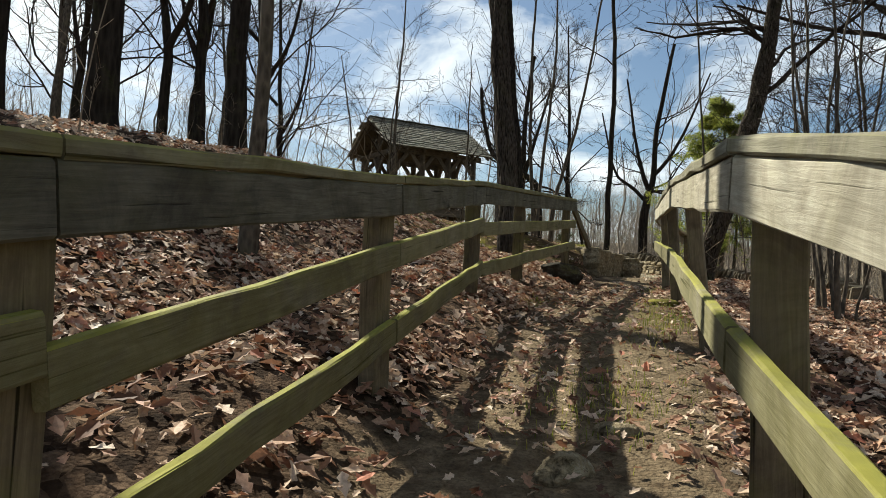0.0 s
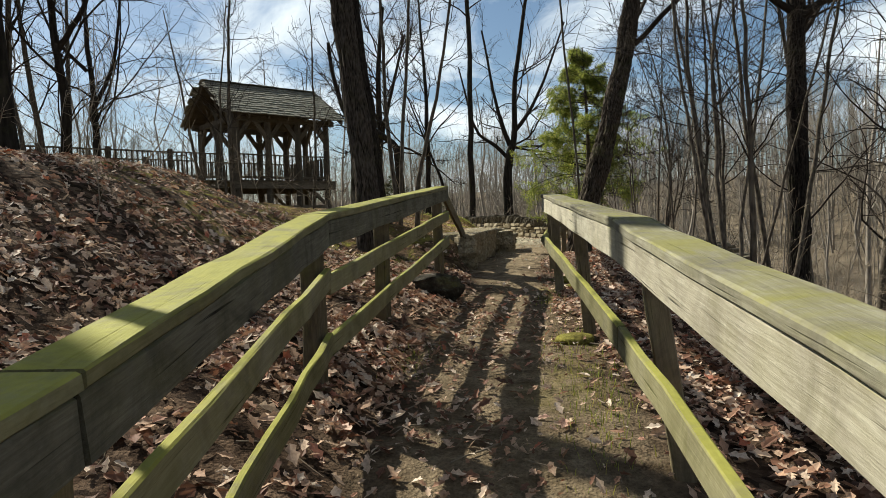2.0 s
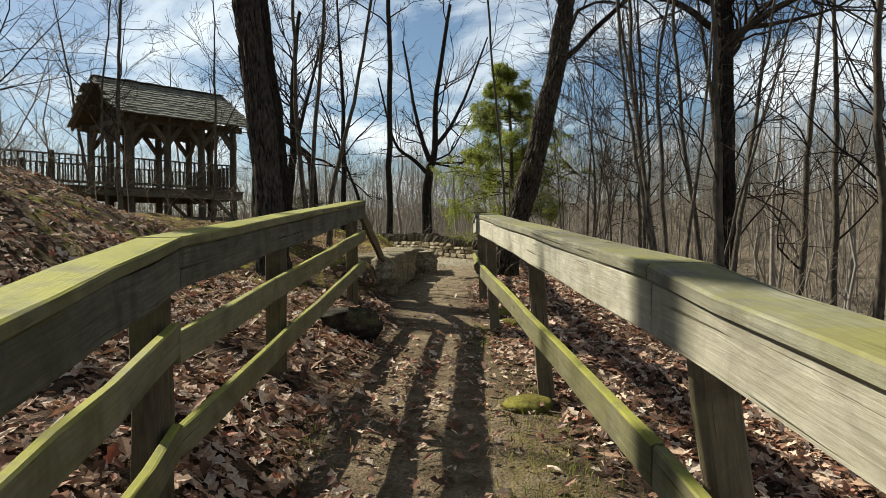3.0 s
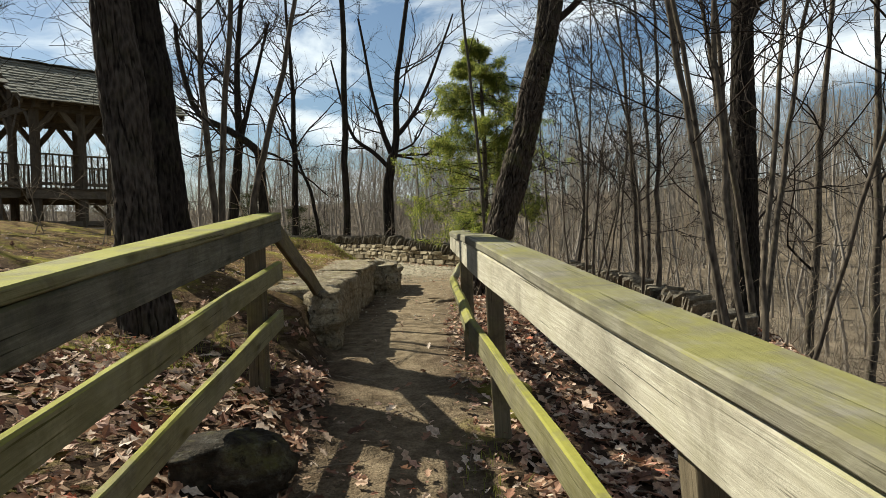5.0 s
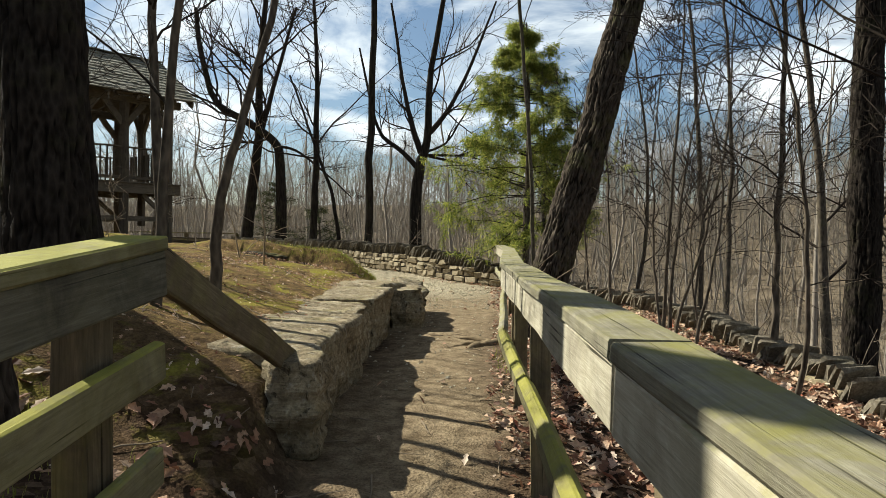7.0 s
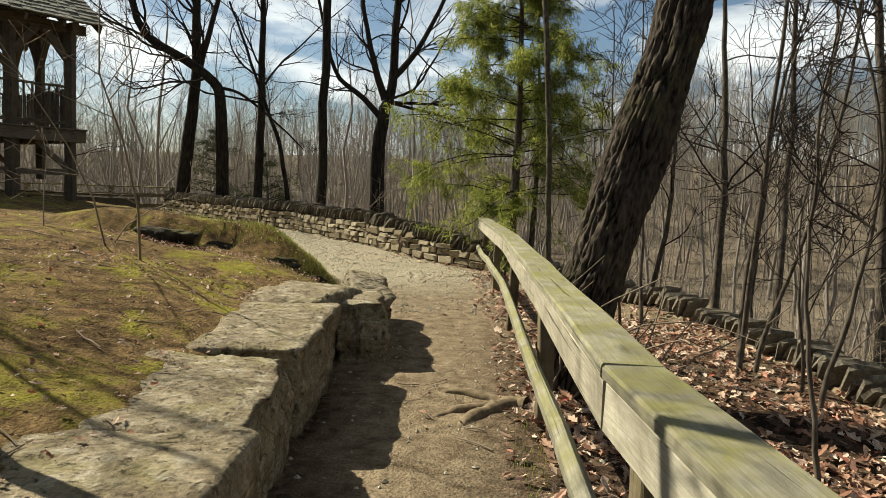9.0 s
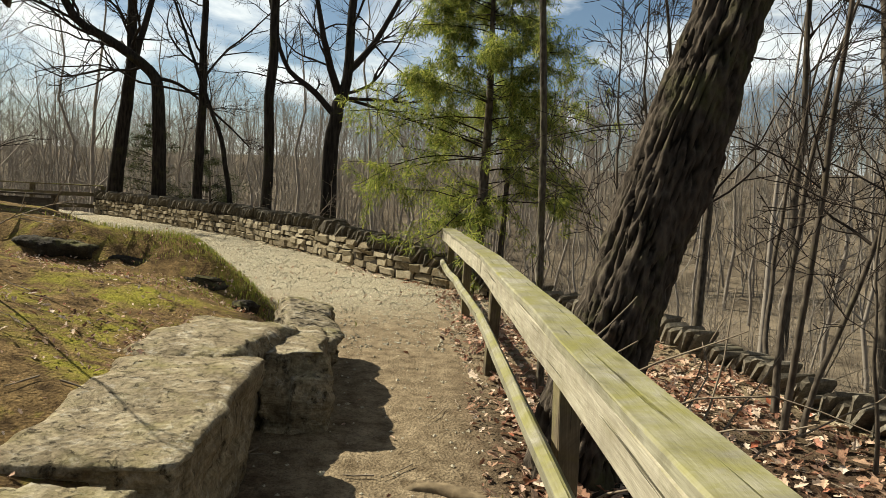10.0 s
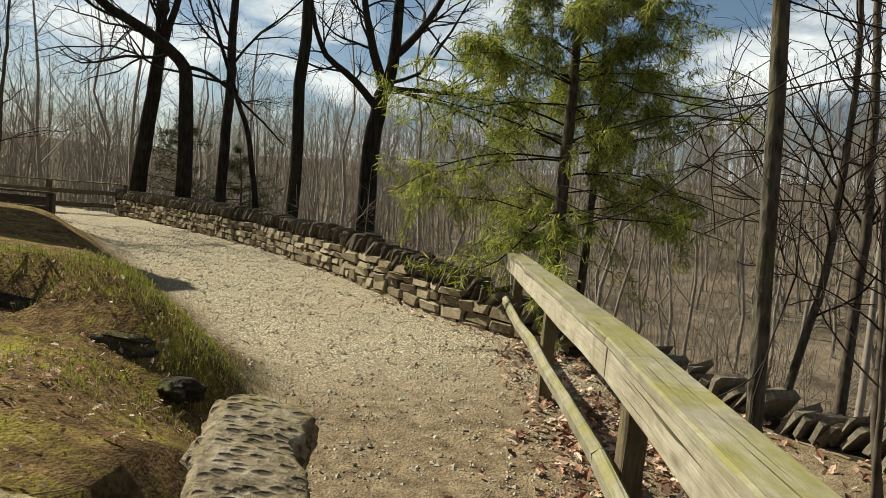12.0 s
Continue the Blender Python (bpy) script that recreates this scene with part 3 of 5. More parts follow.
def build_wall():
    wall = thing("wall_dry_stone", (-2.65, 18.5, 0.15), "low curved dry-stone wall of tan limestone with slanted coping", "stone wall", kind="structure")
    line, s = along(WALL)
    total = s[-1]
    at = lambda q: np.array([np.interp(q, s, line[:, 0]), np.interp(q, s, line[:, 1])])
    rng = np.random.default_rng(11)
    depth = 0.36
    variants = [chamfer_block(i) for i in range(10)]
    meshes = [mesh_of("stone", v, f, M_WALL) for v, f in variants]
    cop_var = [chamfer_block(30 + i, 0.07, 0.1) for i in range(8)]
    cop_meshes = [mesh_of("coping_stone", v, f, M_COPING) for v, f in cop_var]
    loc0 = Vector(wall.location)
    height = lambda q: np.interp(q / total, [0, 0.45, 0.56, 0.66, 1.0], [0.62, 0.62, 0.50, 0.11, 0.07])
    base = lambda q: gz(*at(q)) - 0.06
    near0, near1 = total * 0.27, total * 0.60
    rest, cop_rest = Geo(), Geo()
    counts = [0, 0]

    def place(q, w, h, z0, kind):
        p, p2 = at(q - 0.05), at(q + 0.05)
        t = (p2 - p) / np.linalg.norm(p2 - p)
        c = at(q)
        yaw = math.atan2(t[1], t[0])
        if kind == 0:
            m = Matrix.LocRotScale((c[0] - t[1] * rng.normal(0, 0.014), c[1] + t[0] * rng.normal(0, 0.014), z0 + h / 2),
                                   Euler((rng.normal(0, 0.03), rng.normal(0, 0.035), yaw + rng.normal(0, 0.03))), (w, depth * rng.uniform(0.94, 1.06), h))
        else:
            m = Matrix.LocRotScale((c[0], c[1], z0 + h * 0.42), Euler((rng.normal(0, 0.06), 0.5 + rng.normal(0, 0.17), yaw + rng.normal(0, 0.08)), "YXZ"), (w, 0.36 * rng.uniform(0.8, 1.1), h))
        k = int(rng.integers(0, 10 if kind == 0 else 8))
        if near0 < q < near1 and counts[kind] < 300:
            counts[kind] += 1
            ob = part(("stone", "coping_stone")[kind], (meshes, cop_meshes)[kind][k], wall)
            ob.matrix_basis = Matrix.Translation(-loc0) @ m
        else:
            v, f = (variants, cop_var)[kind][k]
            mm = np.array(m)
            (rest, cop_rest)[kind].add(np.asarray(v) @ mm[:3, :3].T + mm[:3, 3], f)

    zoff = {}
    q_end = total
    course = 0
    level = 0.0
    while level < 0.62:
        h = rng.uniform(0.085, 0.15)
        q = rng.uniform(0, 0.2)
        while q < q_end:
            w = min(rng.uniform(0.14, 0.50), q_end - q + 0.05)
            mid = q + w / 2
            if level + h * 0.5 < height(mid):
                hh = h * rng.uniform(0.92, 1.08)
                if rng.random() < 0.16 and level + h * 1.8 < height(mid):
                    hh = h * 1.7
                place(mid, w - 0.012, hh, base(mid) + level, 0)
            q += w
        level += h
    q = 0.05
    while q < q_end:
        w = rng.uniform(0.035, 0.07)
        if rng.random() > 0.05:
            place(q, w, rng.uniform(0.20, 0.31), base(q) + height(q) + rng.uniform(-0.03, 0.015), 1)
        q += w + rng.uniform(0.03, 0.075)
    part("stone_rest", rest.mesh("stone_rest", M_WALL), wall, kind="stuff").location = -loc0
    part("coping_rest", cop_rest.mesh("coping_rest", M_COPING), wall, kind="stuff").location = -loc0
    # dark core behind the joints
    v, f = [], []
    qs = np.arange(0, total, 0.25)
    for i, q in enumerate(qs):
        p, p2 = at(max(q - 0.05, 0)), at(q + 0.05)
        t = (p2 - p) / np.linalg.norm(p2 - p)
        n = np.array([-t[1], t[0]]) * (depth / 2 - 0.035)
        c, b, hgt = at(q), base(q), height(q) - 0.02
        v += [(*(c - n), b - 0.3), (*(c + n), b - 0.3), (*(c + n), b + hgt), (*(c - n), b + hgt)]
        if i:
            k = i * 4
            f += [[k - 4 + j, k - 4 + (j + 1) % 4, k + (j + 1) % 4, k + j] for j in range(4)]
    f += [[0, 1, 2, 3], [len(v) - 1, len(v) - 2, len(v) - 3, len(v) - 4]]
    part("core", mesh_of("core", v, f, M_MORTAR), wall).location = -loc0


def rock(name, center, size, yaw, seed, label, rough=0.05, cuts=16, tilt=(0, 0), power=6.0, strata=0.03, mat=None):
    """A boulder or slab: a rounded block with broken faces and bedding."""
    bm = bmesh.new()
    bmesh.ops.create_cube(bm, size=2.0)
    bmesh.ops.subdivide_edges(bm, edges=list(bm.edges), cuts=cuts, use_grid_fill=True)
    sx, sy, sz = (c / 2 for c in size)
    for v in bm.verts:
        p = v.co
        n = (abs(p.x) ** power + abs(p.y) ** power + abs(p.z) ** power) ** (1 / power)
        p = p / n
        q = Vector((p.x * sx, p.y * sy, p.z * sz))
        w = q * 2.1 + Vector((seed * 7.3, seed * 3.1, 0))
        d = noise.fractal(w, 0.7, 2.1, 5) * rough * 1.6
        d += noise.noise(q * 0.9 + Vector((seed * 5.0, 0, 0))) * rough * 2.2
        lay = noise.noise(Vector((q.x * 0.7 + seed, q.y * 0.7, q.z * 11.0))) * strata
        out = Vector((p.x, p.y, p.z * 0.35))
        # bedding: each layer of the stone stands in or out by its own amount
        ly = math.floor(q.z * 9.0 + seed * 1.7 + 0.8 * noise.noise(Vector((q.x * 1.4, q.y * 1.4, seed))))
        ledge = (math.sin(ly * 12.9898 + seed * 78.233) * 43758.5453) % 1.0 - 0.6
        block = noise.cell(Vector((q.x * 2.6 + seed, q.y * 2.6, ly * 0.5))) * 0.035
        side = Vector((p.x, p.y, 0)) * (lay + (ledge * 0.075 + block) * strata / 0.03)
        v.co = q + out * d + side
    me = bpy.data.meshes.new(name)
    bm.to_mesh(me)
    bm.free()
    me.polygons.foreach_set("use_smooth", np.ones(len(me.polygons), dtype=bool))
    me.materials.append(mat or M_SLAB)
    ob = new(name, me)
    ob.matrix_world = pose(*center, tilt[0], tilt[1], yaw)
    return tagged(ob, label, {"burrow_mound": "stump", "moss_mound": "moss"}.get(name, "rock"), "" if name in ("burrow_mound", "moss_mound") else "rocks edging the path")


def build_rocks():
    rock("stone_block", (-0.74, 2.42, 0.26), (0.36, 0.42, 0.56), 8, 1, "upright squared stone block under a fence brace", 0.02, 12, power=9)
    rock("stone_slab", (-1.22, 3.50, 0.25), (1.00, 1.90, 0.62), 3, 2, "broad flat sandstone slab edging the path", 0.024, 32, power=18, strata=0.014)
    rock("stone_slab", (-1.27, 5.02, 0.24), (0.84, 1.28, 0.62), 6, 3, "broad flat sandstone slab edging the path", 0.024, 32, power=18, strata=0.014)
    rock("stone_slab", (-1.29, 6.50, 0.24), (0.72, 1.55, 0.64), 4, 4, "broad flat sandstone slab edging the path", 0.026, 32, power=18, strata=0.014)
    rock("stone_slab", (-1.36, 7.82, 0.26), (0.68, 1.10, 0.64), -6, 5, "thick sandstone slab with a broken edge", 0.035, 32, power=14)
    rock("stone_slab", (-0.93, 8.08, 0.20), (0.50, 0.92, 0.62), 12, 11, "narrow broken slab wedged beside the boulder", 0.03, 24, power=10)
    rock("boulder", (-0.98, 9.10, 0.17), (0.36, 1.22, 0.66), 12, 6, "pitted tan boulder at the end of the stone edging", 0.05, 34, tilt=(4, 10), power=7, mat=M_PITTED)
    # stones added along the ledge, dark in place of its shaded hollows
    for x, y, z, lx, ly, lz, yaw, seed in ((-2.95, 10.86, 0.62, 0.95, 0.30, 0.24, 8, 21), (-2.35, 10.70, 0.50, 0.70, 0.26, 0.22, -14, 22), (-3.75, 10.62, 0.80, 0.80, 0.34, 0.22, 4, 23), (-1.85, 10.42, 0.33, 0.45, 0.24, 0.18, -28, 24)):
        rock("ledge_stone", (x, y, z - 0.04), (lx * 0.85, ly * 1.2, lz * 0.85), yaw, seed, "mossy stone added in the earth ledge, coloured dark for its shaded hollows", 0.07, 16, tilt=(-8, 4), power=3.0, mat=M_LEDGE_SHADE)
    # solid mound in place of a burrow; the hollow's darkness is in its colour
    rock("burrow_mound", (-0.50, -0.92, gz(-0.50, -0.92) + 0.05), (0.56, 0.42, 0.34), 20, 31, "low dark mound standing for a burrow hollow under the fence", 0.06, 14, power=2.6, mat=M_LEDGE_SHADE)
    for x, y, lx, seed in ((0.87, 0.95, 0.42, 32), (0.98, 0.35, 0.26, 33), (1.10, -2.75, 0.34, 34)):
        rock("moss_mound", (x, y, gz(x, y) + 0.01), (lx, lx * 0.9, 0.11), seed * 40, seed, "low cushion of yellow-brown moss beside the fence", 0.03, 12, power=2.2, strata=0.0, mat=M_CUSHION)
    rock("field_stone", (1.25, -7.55, -0.72), (0.34, 0.20, 0.12), 60, 8, "half-buried pale stone on the path", 0.015, 8, power=3)
    rock("field_stone", (1.38, -7.0, -0.68), (0.22, 0.14, 0.10), 20, 9, "half-buried pale stone on the path", 0.012, 8, power=3)


build_rocks()


# ---- trees ----
def tubes(P, R, k):
    """Tubes round the polylines P (B, n, 3) with radii R (B, n), k sides. Vertices and quads."""
    B, n, _ = P.shape
    T = np.gradient(P, axis=1)
    T /= np.linalg.norm(T, axis=2, keepdims=True) + 1e-9
    ref = np.where(np.abs(T[:, :1, 2:3]) > 0.9, np.array([[[1.0, 0, 0]]]), np.array([[[0, 0, 1.0]]]))
    A = np.cross(T, np.broadcast_to(ref, T.shape))
    A /= np.linalg.norm(A, axis=2, keepdims=True) + 1e-9
    C = np.cross(T, A)
    ang = np.arange(k) * 2 * math.pi / k
    V = P[:, :, None, :] + R[:, :, None, None] * (A[:, :, None, :] * np.cos(ang)[None, None, :, None] + C[:, :, None, :] * np.sin(ang)[None, None, :, None])
    idx = np.arange(B * n * k).reshape(B, n, k)
    nx = np.roll(idx, -1, axis=2)
    F = np.stack([idx[:, :-1], nx[:, :-1], nx[:, 1:], idx[:, 1:]], -1).reshape(-1, 4)
    return V.reshape(-1, 3), F


def stack(groups):
    vs, fs, n = [], [], 0
    for v, f in groups:
        vs.append(v)
        fs.append(f + n)
        n += len(v)
    return np.concatenate(vs), np.concatenate(fs)


def children(P, R, count, ratio, angle, npts, rng, lo=0.3, up=0.25, wob=0.16, rr=0.55):
    """Side branches of the polylines P: count on each, as polylines of npts points."""
    B, n, _ = P.shape
    m = B * count
    t = rng.uniform(lo, 0.98, m)
    pi = np.repeat(np.arange(B), count)
    f = t * (n - 1)
    i0 = np.minimum(f.astype(int), n - 2)
    w = (f - i0)[:, None]
    start = P[pi, i0] * (1 - w) + P[pi, i0 + 1] * w
    tan = P[pi, i0 + 1] - P[pi, i0]
    tan /= np.linalg.norm(tan, axis=1, keepdims=True) + 1e-9
    rad = R[pi, i0] * (1 - w[:, 0]) + R[pi, i0 + 1] * w[:, 0]
    length = np.linalg.norm(np.diff(P, axis=1), axis=2).sum(1)[pi]
    side = rng.normal(size=(m, 3))
    side -= (side * tan).sum(1, keepdims=True) * tan
    side /= np.linalg.norm(side, axis=1, keepdims=True) + 1e-9
    a = np.radians(angle) * rng.uniform(0.65, 1.3, m)[:, None]
    d = tan * np.cos(a) + side * np.sin(a)
    L = length * ratio * rng.uniform(0.45, 1.25, m) * (1.25 - 0.6 * t)
    Q = np.zeros((m, npts, 3))
    Q[:, 0] = start
    step = (L / (npts - 1))[:, None]
    for j in range(1, npts):
        d = d + rng.normal(0, wob, (m, 3)) + np.array([0, 0, up / npts])
        d /= np.linalg.norm(d, axis=1, keepdims=True)
        Q[:, j] = Q[:, j - 1] + d * step
    r0 = np.minimum(rad * 0.8, np.maximum(rad * rr, 0.003))
    S = r0[:, None] * np.linspace(1, 0.28, npts)[None, :]
    return Q, np.maximum(S, 0.003)


def curve_pts(pts, n):
    """A smooth polyline of n points through the given ones."""
    p = np.array(pts, float)
    s = np.linspace(0, len(p) - 1, n)
    out = []
    for q in s:
        i = min(int(q), len(p) - 2)
        u = q - i
        p0, p1, p2, p3 = p[max(i - 1, 0)], p[i], p[i + 1], p[min(i + 2, len(p) - 1)]
        out.append(0.5 * (2 * p1 + (p2 - p0) * u + (2 * p0 - 5 * p1 + 4 * p2 - p3) * u ** 2 + (3 * p1 - p0 - 3 * p2 + p3) * u ** 3))
    return np.array(out)


def ridged_trunk(pts, rad, k, count, per_m, amp, mat):
    """A trunk's mesh whose bark is broken into long plates with furrows between them."""
    n = len(pts)
    V, F = tubes(pts[None], rad[None], k)
    V = V.reshape(n, k, 3)
    axis = pts[:, None, :]
    s = np.concatenate([[0], np.cumsum(np.linalg.norm(np.diff(pts, axis=0), axis=1))])[:, None] * np.ones((1, k))
    a = np.arange(k)[None, :] / k * np.ones((n, 1))
    u, v = a * count + 0.6 * vnoise(s * 2.6, np.sin(a * 6.283) * 3 + 5), s * per_m
    iu, iv = np.floor(u).astype(int), np.floor(v).astype(int)
    f1, f2 = np.full(u.shape, 9.0), np.full(u.shape, 9.0)
    for du in (-1, 0, 1):
        for dv in (-1, 0, 1):
            key = _perm[(_perm[((iu + du) % count) & 255] + iv + dv) & 255]
            dd = np.hypot(du + 0.5 + 0.42 * _val[key] - (u - iu), dv + 0.5 + 0.45 * _val[(key + 91) & 255] - (v - iv))
            f2 = np.where(dd < f1, f1, np.minimum(f2, dd))
            f1 = np.minimum(f1, dd)
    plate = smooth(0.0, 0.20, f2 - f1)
    wave = np.sin(a * 6.283)
    h = amp * (plate - 0.7) + amp * 0.45 * vnoise(s * 11, a * 46 + 40) + amp * 0.2 * vnoise(s * 40, a * 90) + 0.03 * vnoise(s * 1.3, wave * 2 + 9)
    V = axis + (V - axis) * (1 + h / rad[:, None])[:, :, None]
    me = mesh_of("trunk", V.reshape(-1, 3), F, mat, True)
    at = me.attributes.new("plate", "FLOAT", "POINT")
    at.data.foreach_set("value", plate.ravel().astype(np.float32))
    return me


def tree(base, limbs, seed, label, bark=None, ridge_bark=None, sides=10, counts=(12, 7, 5), ratios=(0.45, 0.5, 0.5), lo=0.35, angle=50, group="bare trees", twig=None, name="bare_tree", up=0.25, flare=1.5, foot=None, ridged=False):
    """A bare tree. limbs: polylines (points relative to the base, radius at foot, radius at tip); the first is the trunk."""
    x, y = base
    z = gz(x, y)
    rng = np.random.default_rng(seed)
    ob = thing(name, (x, y, z), label, "tree", group)
    mains = []
    lift = 0.0 if foot is None else max(foot - z, 0.0)
    for li, (pts, r0, r1) in enumerate(limbs):
        n = 22 if li == 0 else 14
        pts = [(a, b, c + (lift if (c > 0 or li) else 0)) for a, b, c in pts]
        p = curve_pts(pts, n)
        length = np.linalg.norm(p[-1] - p[0])
        if n > 4:
            p[2:] += np.cumsum(rng.normal(0, 0.006 * length ** 0.5, (n - 2, 3)), axis=0) * np.array([1, 1, 0.2])
        r = np.linspace(r0, r1, n)
        if li == 0:
            zz = p[:, 2]
            r = r * (1 + (flare - 1) * np.exp(-np.maximum(zz, 0) / 0.35))
            p[0, 2] -= 0.3
        mains.append((p, r))
    trunk = tubes(mains[0][0][None], mains[0][1][None], sides * 2)
    if ridged:
        n = 260
        q = np.linspace(0, 21, n)
        fine = np.stack([np.interp(q, np.arange(22), mains[0][0][:, j]) for j in range(3)], 1)
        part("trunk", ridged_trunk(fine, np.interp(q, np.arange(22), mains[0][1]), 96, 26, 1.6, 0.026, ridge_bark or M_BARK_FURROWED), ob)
    else:
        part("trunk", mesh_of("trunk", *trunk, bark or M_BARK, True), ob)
    groups = []
    for p, r in mains[1:]:
        groups.append(tubes(p[None], r[None], sides))
    # side branches of trunk and limbs
    src = [(mains[0][0][None], mains[0][1][None], lo)] + [(p[None], r[None], 0.2) for p, r in mains[1:]]
    lvl = []
    for P, R, l in src:
        lvl.append(children(P, R, counts[0], ratios[0], angle, 9, rng, l, up, 0.17, 0.34))
    P1, R1 = np.concatenate([a for a, _ in lvl]), np.concatenate([b for _, b in lvl])
    groups.append(tubes(P1, R1, 6))
    P, R = P1, R1
    for i, c in enumerate(counts[1:]):
        P, R = children(P, R, c, ratios[i + 1], 42, 6 if i == 0 else 4, rng, 0.15, 0.12, 0.2, 0.66)
        groups.append(tubes(P, R, 4 if i == 0 else 3))
    v, f = stack(groups)
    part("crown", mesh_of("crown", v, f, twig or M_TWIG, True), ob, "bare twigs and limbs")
    return ob


def straight(h, lean=(0, 0), bend=(0, 0)):
    """A trunk's line h high that leans and bends."""
    return [(lean[0] * h * k + bend[0] * math.sin(k * 3.14), lean[1] * h * k + bend[1] * math.sin(k * 3.14), h * k) for k in (0, 0.25, 0.5, 0.75, 1)]


def build_oak():
    """The leaning oak beside the fence, with deep bark ridges."""
    x, y = 0.92, 7.26
    z = gz(x, y)
    ob = thing("oak_tree", (x, y, z), "leaning oak trunk with deep ridged dark bark", "tree", "bare trees")
    pts = curve_pts([(-0.05, 0, -0.35), (0.06, 0, 0.4), (0.33, 0.02, 1.5), (0.78, 0.05, 3.1), (1.22, 0.1, 5.2), (1.5, 0.2, 8.0), (1.9, 0.5, 13)], 300)
    n = 300
    rad = np.interp(np.linspace(0, 1, n), [0, 0.06, 0.15, 0.4, 1], [0.33, 0.275, 0.245, 0.22, 0.11])
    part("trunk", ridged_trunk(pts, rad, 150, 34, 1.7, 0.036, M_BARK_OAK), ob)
    rng = np.random.default_rng(77)
    Pm = pts[::14][None]
    Rm = rad[::14][None]
    P1, R1 = children(Pm, Rm, 12, 0.34, 60, 10, rng, 0.58, 0.2, 0.16, 0.35)
    P2, R2 = children(P1, R1, 7, 0.5, 45, 7, rng, 0.2, 0.15, 0.16, 0.55)
    P3, R3 = children(P2, R2, 6, 0.5, 42, 4, rng, 0.2, 0.1, 0.16, 0.6)
    v, f = stack([tubes(P1, R1, 7), tubes(P2, R2, 4), tubes(P3, R3, 3)])
    part("crown", mesh_of("crown", v, f, M_TWIG, True), ob, "bare twigs and limbs")
    # low shoots round the foot
    m = 12
    S = np.zeros((m, 7, 3))
    S[:, 0] = np.stack([rng.uniform(-0.25, 0.65, m), rng.uniform(-0.55, -0.3, m), rng.uniform(0.0, 0.5, m)], 1)
    dd = np.stack([rng.normal(0.25, 0.5, m), rng.normal(-0.1, 0.25, m), rng.uniform(0.6, 1.2, m)], 1)
    for j in range(1, 7):
        dd = dd + rng.normal(0, 0.16, (m, 3))
        S[:, j] = S[:, j - 1] + dd / np.linalg.norm(dd, axis=1, keepdims=True) * rng.uniform(0.12, 0.22, (m, 1))
    for q in range(m):
        part("shoot", mesh_of("shoot", *tubes(S[q:q + 1], np.linspace(0.008, 0.003, 7)[None], 5), M_TWIG_PALE, True), ob, "thin pale shoot")


